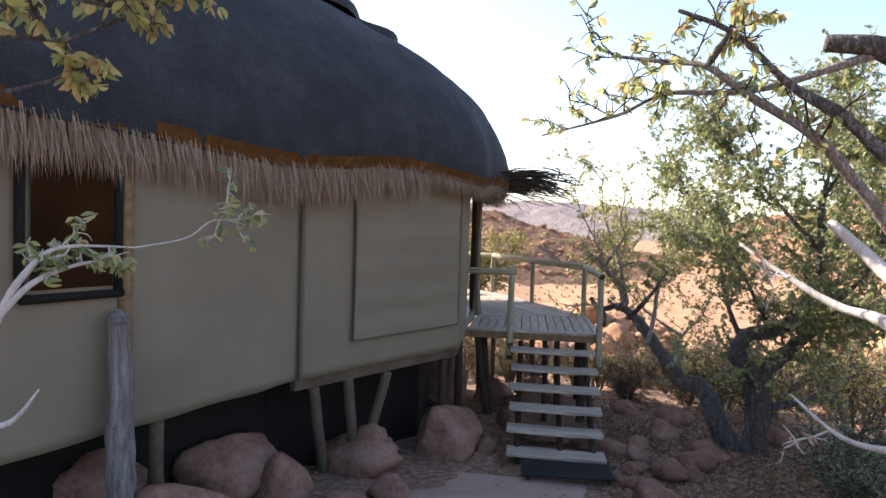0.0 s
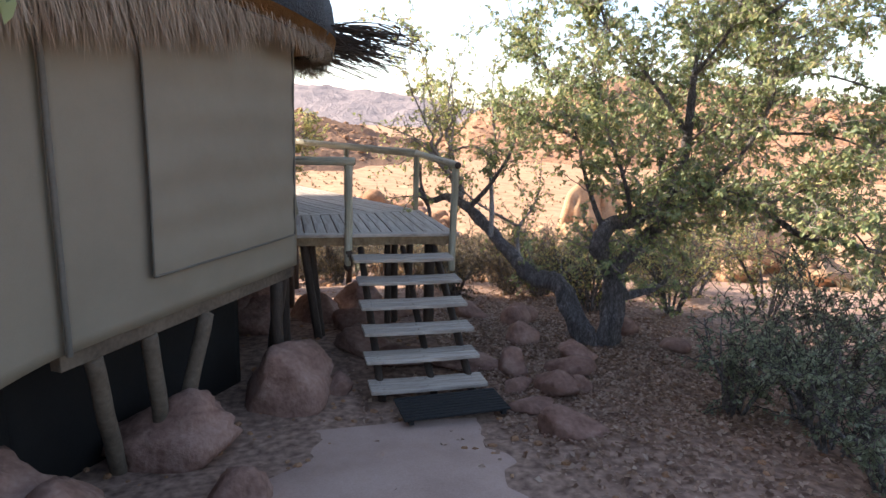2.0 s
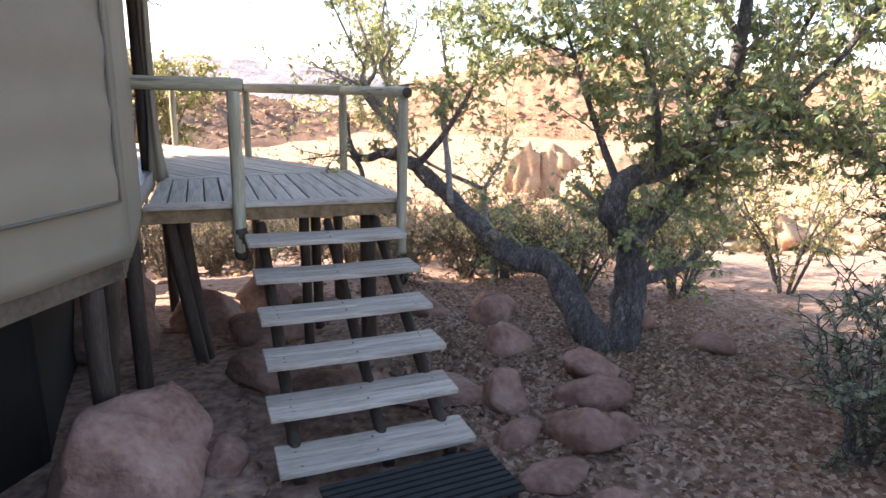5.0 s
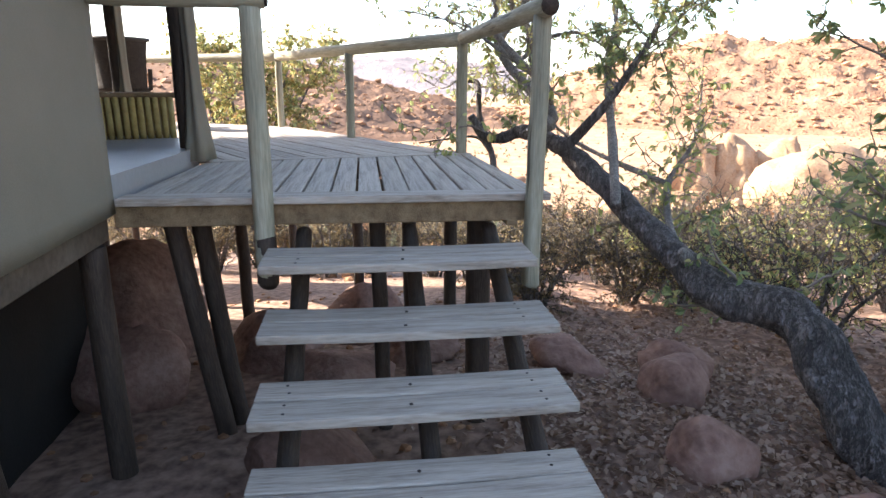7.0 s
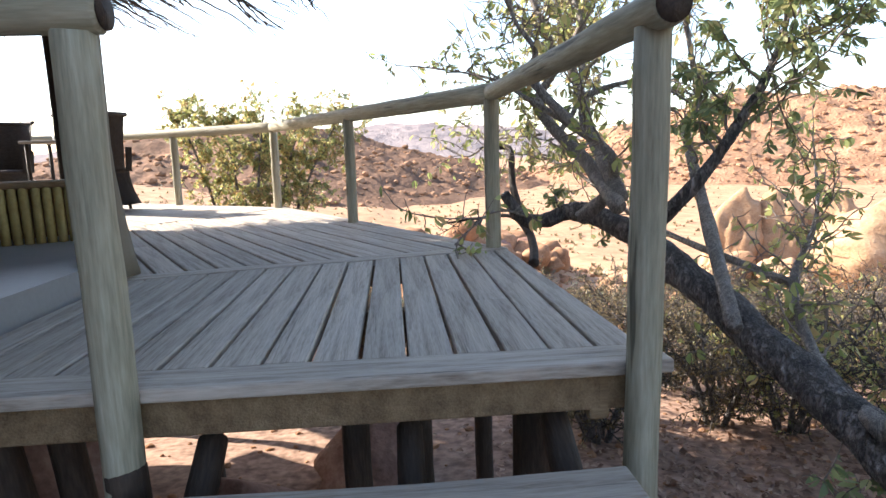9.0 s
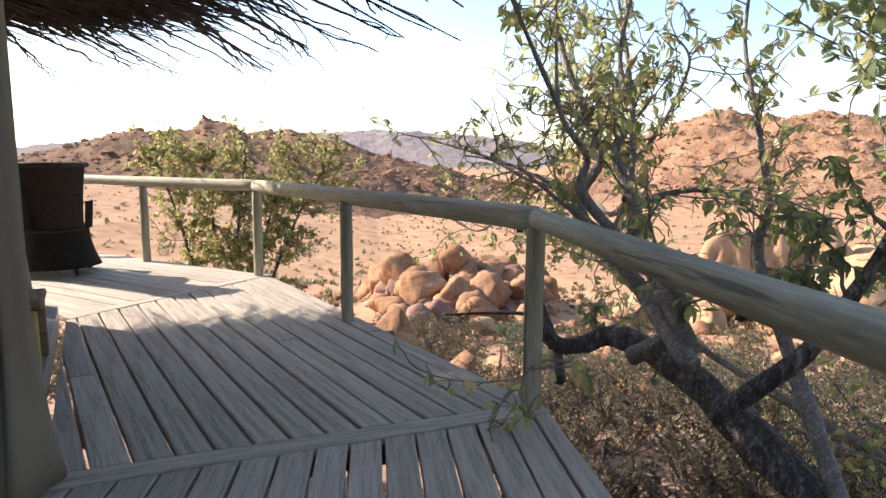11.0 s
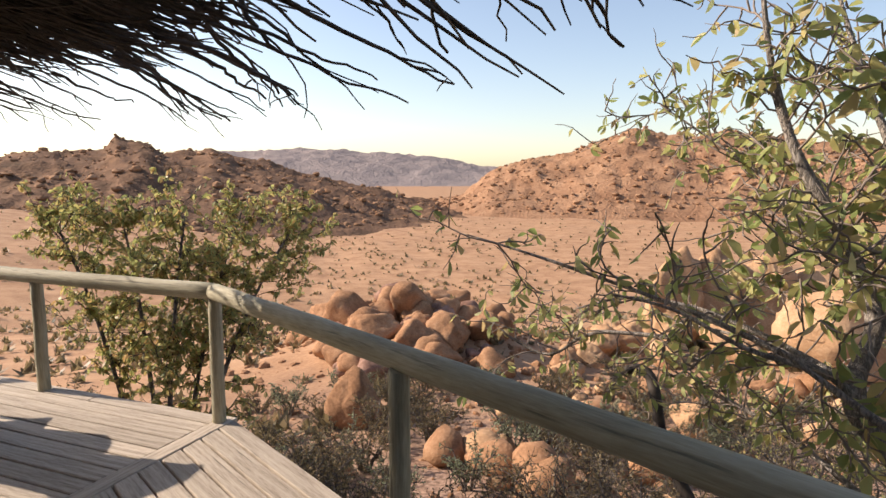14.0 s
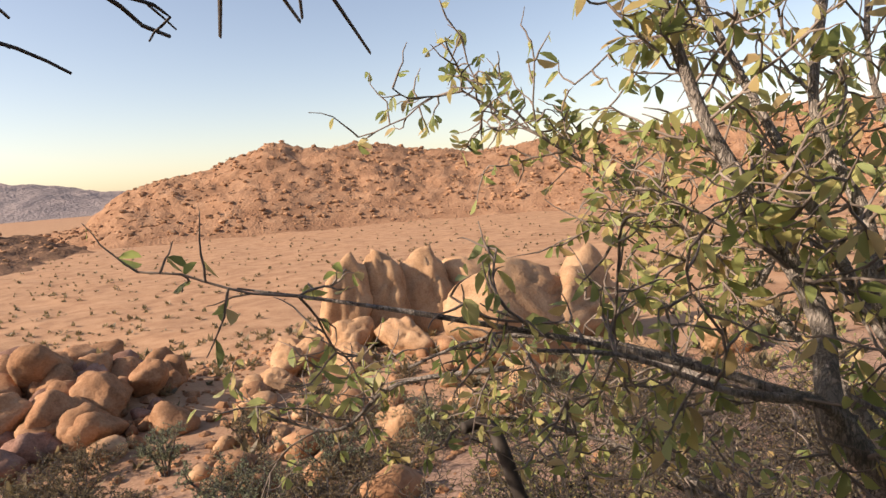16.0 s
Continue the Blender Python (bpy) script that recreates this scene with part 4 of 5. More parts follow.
def tree(name, limbs, label, seed, leaf_mat, twigs=10, leaves=9, reach=0.9, leaf=0.07, bark=BARK, start=0.35, droop=0.0, category="tree", twig_mat=None):
    """limbs: (points, first radius, last radius, density, lit). Branches and leaves grow along them; lit ones take the
    sunlit colours.
    """
    rng = random.Random(seed)
    thing = tagged(empty(name, limbs[0][0][0]), label, category)
    base = Vector(limbs[0][0][0])
    tw = bmesh.new()
    verts, faces = [], []
    sun_verts, sun_faces = [], []
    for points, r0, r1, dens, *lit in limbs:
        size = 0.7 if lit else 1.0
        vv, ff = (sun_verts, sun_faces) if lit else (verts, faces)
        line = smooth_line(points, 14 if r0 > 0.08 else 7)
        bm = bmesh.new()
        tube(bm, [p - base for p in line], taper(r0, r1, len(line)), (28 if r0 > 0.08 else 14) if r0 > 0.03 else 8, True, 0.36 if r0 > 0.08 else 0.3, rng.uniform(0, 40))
        part("trunk" if r0 >= 0.09 else "limb", bm, SUNLIT_BARK if lit else bark, thing)
        total = sum((b - a).length for a, b in zip(line[:-1], line[1:]))
        count = int(total * twigs * dens * (1.28 if lit else 1.0))
        for _ in range(count):
            t = rng.uniform(start, 1.0) ** 0.85
            i = min(len(line) - 2, int(t * (len(line) - 1)))
            a = line[i]
            along = (line[i + 1] - line[i]).normalized()
            d = (along * 0.5 + Vector((rng.gauss(0, 0.8), rng.gauss(0, 0.8), rng.gauss(0.25 - droop, 0.6)))).normalized()
            ln = reach * size * rng.uniform(0.35, 1.0)
            main = bent(a, d, ln, 7, rng, 0.22, 0.02 - droop * 0.1)
            if not all(clear_of_walk(p, 0.62 if lit else 0.42) for p in main):
                continue
            rr = max(0.004, (r0 + (r1 - r0) * t) * 0.3)
            rr = min(rr, 0.008 if lit else 0.014)
            tube(tw, [p - base for p in main], taper(rr, 0.003, len(main)), 5, False)
            for j in range(2, len(main)):
                for _k in range(1 if lit else rng.choice((1, 1, 2))):
                    d2 = (main[j] - main[j - 1]).normalized() * 0.6 + Vector((rng.gauss(0, 0.8), rng.gauss(0, 0.8), rng.gauss(0.05 - droop, 0.6)))
                    sub = bent(main[j], d2, ln * rng.uniform(0.2, 0.5), 5, rng, 0.25, -droop * 0.12)
                    if not clear_of_walk(sub[-1], 0.66 if lit else 0.42) or not clear_of_walk(sub[2], 0.66 if lit else 0.42):
                        continue
                    tube(tw, [p - base for p in sub], taper(0.004, 0.0015, len(sub)), 4, False)
                    for _l in range(rng.randint(1, 2) if lit else rng.randint(leaves // 2, leaves)):
                        m = rng.randint(1, len(sub) - 1)
                        at = sub[m - 1].lerp(sub[m], rng.random())
                        add_leaf(vv, ff, at - base, Vector((rng.gauss(0, 0.7), rng.gauss(0, 0.7), rng.gauss(-0.7, 0.55))), leaf * rng.uniform(0.6, 1.25) * (1.2 if lit else 1.0), rng)
    tagged(part("twig_work", tw, twig_mat or TWIG, thing), kind="stuff")
    if verts:
        pydata_object("crown", verts, faces, leaf_mat, thing)
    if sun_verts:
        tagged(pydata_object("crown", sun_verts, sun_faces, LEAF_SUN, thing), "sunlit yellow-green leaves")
    return thing


tree("mopane_tree", [
    ([(1.86, -0.52, -1.6), (1.78, -0.5, -1.35), (1.52, -0.40, -1.03), (1.40, -0.10, -0.63), (1.23, 0.35, -0.62), (1.11, 0.80, -0.43), (0.96, 1.45, -0.16), (0.81, 2.00, 0.05), (0.65, 2.40, 0.11), (0.48, 2.45, 0.06), (0.32, 2.4, 0.08), (0.2, 2.38, 0.24)], 0.135, 0.028, 0.05),
    ([(1.9, -0.52, -1.6), (1.88, -0.5, -1.13), (1.92, -0.48, -0.79), (1.9, -0.46, -0.4), (1.78, -0.47, -0.26), (1.64, -0.5, -0.03), (1.75, -0.52, 0.17), (2.06, -0.55, 0.27), (2.29, -0.6, 0.44), (2.45, -0.68, 0.72), (2.4, -0.8, 1.2), (2.35, -0.85, 1.8)], 0.145, 0.035, 0.6),
    ([(1.91, -0.46, -0.5), (1.97, -0.46, -0.3), (2.17, -0.52, -0.03), (2.36, -0.6, 0.21), (2.51, -0.65, 0.41), (2.75, -0.9, 0.55), (2.95, -1.3, 0.5), (3.1, -1.7, 0.3)], 0.095, 0.025, 0.7),
    ([(1.95, -0.5, -0.68), (2.25, -0.5, -0.63), (2.42, -0.5, -0.59), (2.6, -0.5, -0.46)], 0.05, 0.02, 0.5),
    ([(2.4, -0.66, 0.62), (2.4, -1.1, 0.62), (2.35, -1.43, 0.7), (2.6, -1.8, 0.6)], 0.04, 0.004, 0.9),
    ([(2.29, -0.6, 0.44), (2.5, -0.25, 0.85), (2.7, 0.2, 1.3), (2.8, 0.6, 1.8)], 0.04, 0.004, 0.9),
    ([(1.7, -0.5, 0.08), (1.55, -0.3, 0.6), (1.55, 0.05, 1.1), (1.4, 0.25, 1.7)], 0.035, 0.004, 0.9),
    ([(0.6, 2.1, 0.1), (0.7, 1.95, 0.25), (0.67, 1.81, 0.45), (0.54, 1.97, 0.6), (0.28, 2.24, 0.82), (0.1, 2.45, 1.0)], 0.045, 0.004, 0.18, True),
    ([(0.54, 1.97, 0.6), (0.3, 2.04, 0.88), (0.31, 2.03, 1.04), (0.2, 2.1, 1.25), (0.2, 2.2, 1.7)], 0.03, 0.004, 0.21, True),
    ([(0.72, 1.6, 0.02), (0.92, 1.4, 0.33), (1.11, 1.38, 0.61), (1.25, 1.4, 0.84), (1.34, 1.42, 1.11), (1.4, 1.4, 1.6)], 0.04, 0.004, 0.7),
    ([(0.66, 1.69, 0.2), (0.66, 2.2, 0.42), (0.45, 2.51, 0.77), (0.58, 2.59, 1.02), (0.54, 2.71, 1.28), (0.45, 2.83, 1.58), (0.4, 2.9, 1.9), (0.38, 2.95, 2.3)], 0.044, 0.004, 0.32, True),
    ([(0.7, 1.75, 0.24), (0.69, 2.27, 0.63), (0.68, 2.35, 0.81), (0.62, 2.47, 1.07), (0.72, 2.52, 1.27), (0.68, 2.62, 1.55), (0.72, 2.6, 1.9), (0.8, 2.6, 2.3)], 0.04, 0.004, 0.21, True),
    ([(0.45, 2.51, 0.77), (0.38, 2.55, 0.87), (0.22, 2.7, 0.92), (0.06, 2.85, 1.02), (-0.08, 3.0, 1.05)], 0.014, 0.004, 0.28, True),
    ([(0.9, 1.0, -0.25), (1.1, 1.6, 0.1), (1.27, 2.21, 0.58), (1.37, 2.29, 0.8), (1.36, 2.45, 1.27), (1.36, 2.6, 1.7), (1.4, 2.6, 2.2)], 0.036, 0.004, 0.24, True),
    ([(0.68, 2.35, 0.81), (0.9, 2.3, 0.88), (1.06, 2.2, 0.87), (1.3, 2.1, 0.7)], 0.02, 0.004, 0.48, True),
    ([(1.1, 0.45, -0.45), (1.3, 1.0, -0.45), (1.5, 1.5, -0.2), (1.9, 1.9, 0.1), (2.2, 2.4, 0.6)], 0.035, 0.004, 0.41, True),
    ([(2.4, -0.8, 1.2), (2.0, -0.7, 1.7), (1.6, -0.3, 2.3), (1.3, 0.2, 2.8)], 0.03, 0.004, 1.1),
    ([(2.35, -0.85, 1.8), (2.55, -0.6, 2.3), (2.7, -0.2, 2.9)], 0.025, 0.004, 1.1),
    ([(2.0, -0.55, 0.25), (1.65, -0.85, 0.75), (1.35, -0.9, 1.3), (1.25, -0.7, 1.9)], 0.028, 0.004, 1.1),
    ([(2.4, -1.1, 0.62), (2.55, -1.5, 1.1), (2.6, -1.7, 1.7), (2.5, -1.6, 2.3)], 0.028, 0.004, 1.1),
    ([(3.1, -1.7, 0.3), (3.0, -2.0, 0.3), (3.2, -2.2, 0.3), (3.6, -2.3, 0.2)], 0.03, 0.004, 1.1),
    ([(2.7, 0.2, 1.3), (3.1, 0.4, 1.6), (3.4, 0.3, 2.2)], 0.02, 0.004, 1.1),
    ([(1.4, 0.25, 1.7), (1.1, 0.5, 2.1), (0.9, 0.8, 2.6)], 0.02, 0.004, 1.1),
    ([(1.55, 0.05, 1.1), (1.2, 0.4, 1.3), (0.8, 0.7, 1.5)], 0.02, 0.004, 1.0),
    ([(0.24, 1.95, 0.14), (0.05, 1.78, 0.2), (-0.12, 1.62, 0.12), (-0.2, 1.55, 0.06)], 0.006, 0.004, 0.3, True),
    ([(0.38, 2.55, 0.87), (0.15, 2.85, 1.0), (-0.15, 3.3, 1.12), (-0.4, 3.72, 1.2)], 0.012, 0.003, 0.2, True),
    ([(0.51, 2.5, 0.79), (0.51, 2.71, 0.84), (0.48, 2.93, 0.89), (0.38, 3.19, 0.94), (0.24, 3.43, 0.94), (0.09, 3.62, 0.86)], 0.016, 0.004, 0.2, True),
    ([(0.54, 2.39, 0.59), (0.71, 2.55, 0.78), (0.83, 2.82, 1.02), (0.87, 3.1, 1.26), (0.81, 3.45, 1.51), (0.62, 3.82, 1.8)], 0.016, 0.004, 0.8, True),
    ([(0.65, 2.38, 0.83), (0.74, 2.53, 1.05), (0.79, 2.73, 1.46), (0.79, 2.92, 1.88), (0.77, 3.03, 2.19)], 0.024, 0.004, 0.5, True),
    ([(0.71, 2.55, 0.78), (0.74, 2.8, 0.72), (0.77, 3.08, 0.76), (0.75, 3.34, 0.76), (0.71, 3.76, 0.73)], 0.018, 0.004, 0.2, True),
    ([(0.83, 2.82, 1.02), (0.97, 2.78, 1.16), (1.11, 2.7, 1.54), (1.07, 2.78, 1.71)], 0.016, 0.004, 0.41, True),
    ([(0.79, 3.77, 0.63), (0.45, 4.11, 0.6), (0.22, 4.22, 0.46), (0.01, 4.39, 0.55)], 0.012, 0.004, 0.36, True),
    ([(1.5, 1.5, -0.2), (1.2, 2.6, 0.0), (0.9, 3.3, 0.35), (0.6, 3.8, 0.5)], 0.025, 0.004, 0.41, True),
    ([(2.35, -0.85, 1.8), (2.4, -1.3, 2.3), (2.2, -1.6, 2.9)], 0.022, 0.004, 1.1),
    ([(2.45, -0.68, 0.72), (2.8, -0.85, 1.1), (3.2, -0.8, 1.7), (3.6, -0.6, 2.2)], 0.03, 0.004, 1.1),
    ([(2.6, -1.8, 0.6), (3.0, -2.1, 0.9), (3.4, -2.4, 1.4)], 0.018, 0.004, 1.2),
    ([(2.2, -0.58, 0.36), (2.5, -0.4, 0.4), (2.9, -0.2, 0.3), (3.3, -0.1, 0.5)], 0.025, 0.004, 1.0),
    ([(1.6, -0.3, 2.3), (1.3, -0.5, 2.7), (1.0, -0.6, 3.1)], 0.014, 0.004, 1.2),
    ([(2.8, 0.6, 1.8), (3.3, 0.2, 2.3), (3.9, -0.3, 2.7)], 0.016, 0.004, 1.1),
    ([(3.6, -0.6, 2.2), (4.2, -1.0, 2.5), (4.6, -1.5, 2.4)], 0.016, 0.004, 1.1),
    ([(2.5, -1.6, 2.3), (2.9, -2.0, 2.7), (3.3, -2.4, 2.8)], 0.014, 0.004, 1.1),
    ([(3.4, -2.4, 1.4), (3.9, -2.6, 1.8), (4.3, -2.6, 2.3)], 0.014, 0.004, 1.1),
    ([(0.2, 2.1, 1.25), (-0.05, 2.0, 1.7), (-0.2, 1.8, 2.1)], 0.012, 0.004, 0.5, True),
    ([(0.38, 2.95, 2.3), (0.1, 3.0, 2.6), (-0.3, 3.2, 2.75)], 0.012, 0.004, 0.6, True),
    ([(2.8, -0.85, 1.1), (3.3, -1.1, 1.25), (3.9, -1.4, 1.2), (4.4, -1.5, 0.9)], 0.022, 0.004, 0.6),
    ([(3.3, -0.1, 0.5), (3.8, -0.5, 0.6), (4.4, -0.9, 0.4), (4.8, -1.2, 0.1)], 0.016, 0.004, 0.6),
    ([(3.2, -0.8, 1.7), (3.8, -0.9, 1.9), (4.5, -1.2, 1.7), (5.0, -1.5, 1.3)], 0.016, 0.004, 0.6),
], "spreading mopane tree with rough grey bark and sparse leaves", 11, LEAF, twigs=25, leaves=8, reach=0.72, leaf=0.054, start=0.2, twig_mat=TWIG_PALE)

tree("dead_branch", [([(0.5, 2.86, -0.3), (0.54, 3.08, -0.16), (0.48, 3.45, 0.19), (0.49, 3.63, 0.5), (0.39, 3.69, 0.53)], 0.035, 0.02, 0.0), ([(0.52, 3.12, -0.12), (0.42, 3.26, -0.0), (0.2, 3.48, -0.03), (-0.11, 3.68, -0.09)], 0.02, 0.006, 0.5)], "dark dead stub leaning behind the railing", 15, LEAF_DRY, twigs=7, leaves=1, reach=0.3, leaf=0.03, bark=TWIG, category="branch")
tree("shrub", [([(-2.4 + dx, 7.3 + dy, -2.2), (-2.4 + dx * 2, 7.3 + dy * 1.6, -0.9), (-2.3 + dx * 4, 7.4 + dy * 2, 0.3), (-2.2 + dx * 6, 7.5 + dy * 2, 1.1)], 0.03, 0.008, 1.0) for dx, dy in ((-0.2, 0), (-0.12, 0.2), (0.0, -0.1), (0.08, 0.1), (0.18, -0.1))], "leafy green shrub with pale stems beyond the railing", 21, LEAF_YELLOW, twigs=13, leaves=9, reach=0.65, leaf=0.06, start=0.3, category="shrub")


# ---- tree at the start of the path, with dead limbs ----
tree("leaning_tree", [
    ([(1.05, -5.23, 0.0), (1.06, -5.0, 1.17), (0.95, -5.09, 1.95), (0.85, -5.24, 2.65)], 0.12, 0.07, 0.1),
    ([(1.02, -5.1, 1.2), (0.77, -5.17, 1.35), (0.56, -5.18, 1.61), (0.34, -5.22, 1.83), (0.1, -5.15, 2.01), (-0.1, -5.13, 2.16), (-0.26, -5.0, 2.22), (-0.51, -4.87, 2.29)], 0.034, 0.008, 0.55, True),
    ([(0.9, -5.15, 2.3), (0.51, -5.14, 2.17), (0.12, -5.07, 2.06), (-0.24, -4.97, 2.07), (-0.48, -4.91, 1.97), (-0.85, -4.76, 1.89)], 0.022, 0.005, 0.6, True),
    ([(0.95, -5.09, 2.0), (0.74, -5.15, 2.17), (0.6, -5.15, 2.24), (0.42, -5.11, 2.27)], 0.06, 0.035, 0.0),
    ([(-0.1, -5.13, 2.16), (-0.01, -5.21, 2.34), (0.02, -5.3, 2.55)], 0.018, 0.008, 0.9),
    ([(0.63, -5.34, 1.67), (0.39, -5.36, 1.89), (0.2, -5.31, 2.03), (-0.03, -5.29, 2.26), (-0.27, -5.26, 2.38)], 0.03, 0.008, 0.6),
], "leaning tree with dead limbs and sparse dusty leaves", 31, LEAF_YELLOW, twigs=9, leaves=5, reach=0.5, leaf=0.05, start=0.3)
tree("dead_branch", [
    ([(0.58, -5.68, 0.92), (0.52, -5.51, 1.04), (0.42, -5.34, 1.08), (0.28, -5.16, 1.19), (0.13, -4.99, 1.33)], 0.03, 0.007, 0.25),
    ([(0.53, -5.74, 1.1), (0.52, -5.49, 1.24), (0.39, -5.31, 1.44)], 0.035, 0.02, 0.0),
    ([(0.56, -5.74, 0.62), (0.5, -5.6, 0.55), (0.4, -5.44, 0.55), (0.29, -5.25, 0.66)], 0.018, 0.005, 0.4),
], "bleached dead branch across the bushes", 33, LEAF_DRY, twigs=8, leaves=1, reach=0.4, leaf=0.04, bark=BARK_PALE, category="branch", twig_mat=BARK_PALE)
tree("shrub", [
    ([(-2.75, -6.42, 0.66), (-2.72, -6.29, 1.01), (-2.67, -6.22, 1.17), (-2.63, -6.11, 1.25), (-2.46, -5.92, 1.25)], 0.016, 0.004, 0.7),
    ([(-2.72, -6.29, 1.01), (-2.65, -6.21, 1.13), (-2.59, -6.02, 1.19), (-2.52, -5.84, 1.17)], 0.012, 0.004, 0.6),
    ([(-2.46, -5.92, 1.25), (-2.36, -5.73, 1.29), (-2.31, -5.59, 1.37), (-2.23, -5.43, 1.35)], 0.004, 0.003, 1.2),
    ([(-2.59, -6.54, 0.71), (-2.51, -6.46, 0.71), (-2.47, -6.39, 0.8)], 0.012, 0.003, 0.2),
], "bare pale twigs of a shrub beside the tent wall", 35, LEAF, twigs=9, leaves=3, reach=0.22, leaf=0.045, bark=BARK_PALE, category="shrub", twig_mat=BARK_PALE, start=0.5)
tree("overhanging_branch", [
    ([(-2.3, -6.9, 1.78), (-2.19, -6.79, 1.81), (-2.11, -6.72, 1.82), (-2.05, -6.63, 1.89), (-1.95, -6.53, 1.98)], 0.008, 0.003, 1.2),
    ([(-2.31, -6.86, 1.63), (-2.21, -6.77, 1.68), (-2.17, -6.68, 1.73), (-2.12, -6.59, 1.8)], 0.007, 0.003, 1.2),
    ([(-2.18, -6.97, 1.9), (-2.1, -6.82, 1.91), (-2.0, -6.67, 1.92), (-1.91, -6.55, 1.96)], 0.008, 0.003, 1.0),
], "leafy twig hanging in front of the thatch", 37, LEAF_YELLOW, twigs=9, leaves=4, reach=0.2, leaf=0.045, category="branch", start=0.1)

# weathered stump post in front of the tent wall
bm = bmesh.new()
line = smooth_line([(-3.36, -4.78, -0.75), (-3.38, -4.74, -0.3), (-3.44, -4.68, 0.2), (-3.46, -4.66, 0.66), (-3.45, -4.66, 0.74)], 5)
tube(bm, line, taper(0.085, 0.06, len(line)), 14, True, 0.45, 3)
for v in bm.verts:
    if v.co.z > 0.6:
        v.co.z += 0.05 * noise.noise(v.co * 22)
stump = mesh_object("stump_post", bm, material("grey_split_wood", [(0.06, 0.055, 0.055), (0.2, 0.18, 0.175), (0.36, 0.33, 0.32)], 9, 0.85, 1.0, 60, stretch=(3, 3, 0.25), bump_scale=0.03))
tagged(stump, "grey split weathered timber post beside the tent", "post")

# bushes beside and below the path and the deck
def bush(at, h, w, seed, mat, label, stems=6, leaf=0.045, leaves=9, twigs=15):
    rng = random.Random(seed)
    g = ground_z(at[0], at[1])
    limbs = []
    for i in range(stems):
        a = 2 * math.pi * i / stems + rng.uniform(-0.4, 0.4)
        r = w * rng.uniform(0.5, 1.0)
        limbs.append(([(at[0] + 0.05 * math.cos(a), at[1] + 0.05 * math.sin(a), g - 0.08), (at[0] + r * 0.35 * math.cos(a), at[1] + r * 0.35 * math.sin(a), g + h * 0.35), (at[0] + r * 0.7 * math.cos(a), at[1] + r * 0.7 * math.sin(a), g + h * rng.uniform(0.55, 0.75)), (at[0] + r * math.cos(a), at[1] + r * math.sin(a), g + h * rng.uniform(0.7, 1.05))], 0.02, 0.005, 1.0))
    return tree("shrub", limbs, label, seed, mat, twigs=twigs, leaves=leaves, reach=max(0.3, w * 0.6), leaf=leaf, start=0.12, category="shrub")


for i, (x, y, h, w) in enumerate(((1.95, -2.45, 0.8, 0.6), (2.1, -3.3, 0.8, 0.75), (2.5, -2.7, 1.0, 0.85), (3.3, -2.3, 1.25, 1.0), (3.0, -3.6, 0.9, 0.8), (1.9, -3.9, 0.5, 0.5), (3.9, -4.2, 1.2, 1.0))):
    bush((x, y), h, w, 50 + i, LEAF_GREY, "dusty grey-green bush in the shade of the tree", leaf=0.036, leaves=5, twigs=14)
for i, (x, y, h, w) in enumerate(((5.2, 0.6, 1.7, 1.4), (5.6, 2.8, 1.6, 1.4), (5.2, -1.8, 1.9, 1.3))):
    bush((x, y), h, w, 70 + i, LEAF_YELLOW, "tall yellowing bush beyond the tree", 6, 0.05, 5, 7)
for i, (x, y, h, w) in enumerate(((-0.6, 6.6, 0.9, 0.7), (0.3, 5.6, 0.8, 0.7), (1.3, 4.9, 0.9, 0.8), (0.6, 4.2, 0.7, 0.6), (2.2, 4.2, 1.0, 0.9), (2.4, 5.9, 0.8, 0.9), (-1.3, 7.4, 1.3, 0.7), (1.5, 7.0, 0.7, 0.8), (3.4, 5.2, 0.8, 0.9), (0.9, 3.2, 0.7, 0.5), (2.0, 3.0, 0.9, 0.7), (-4.0, 8.4, 1.4, 0.9), (-5.5, 8.2, 1.3, 0.9), (-2.0, 6.5, 1.1, 0.6), (-3.1, 7.1, 1.2, 0.7), (-1.2, 6.2, 0.9, 0.5), (-4.3, 7.6, 1.1, 0.8), (0.9, 2.6, 0.6, 0.5))):
    bush((x, y), h, w, 90 + i, SCRUB, "dry brown scrub bush on the slope", 8, 0.03, 5, 16)

rng = random.Random(17)
for i in range(72):
    x, y = rng.uniform(-4.5, 9.5), rng.uniform(6.8, 15.5)
    bush((x, y), rng.uniform(0.35, 0.8), rng.uniform(0.35, 0.75), 130 + i, SCRUB if i % 3 else LEAF_GREY, "dry brown scrub bush on the slope", 6, 0.035, 4, 13)

# grey twiggy brush on the slope beside the tree
for i, (x, y, h, w) in enumerate(((2.4, 2.7, 0.8, 0.7), (3.2, 3.5, 1.0, 0.9), (4.3, 4.1, 1.0, 1.0), (3.1, 4.7, 0.9, 0.9), (5.1, 3.3, 1.1, 1.0), (5.4, 5.1, 1.0, 1.0), (4.4, 2.3, 1.1, 0.9), (6.4, 4.0, 1.1, 1.1), (6.6, 5.8, 1.0, 1.0), (3.9, 5.9, 0.9, 0.9))):
    bush((x, y), h, w, 220 + i, SCRUB if i % 3 else LEAF_YELLOW, "grey-brown twiggy brush on the slope below the tree", 8, 0.03, 3, 17)

# thin pale brush behind the tree
for i, (x, y, h, w) in enumerate(((2.6, 1.2, 1.0, 0.8), (2.9, 1.9, 1.0, 0.9), (3.6, 0.7, 1.1, 0.9), (2.7, 3.1, 0.9, 0.8))):
    bush((x, y), h, w, 170 + i, LEAF_YELLOW, "thin yellowing brush with pale twigs behind the tree", 7, 0.045, 2, 9)

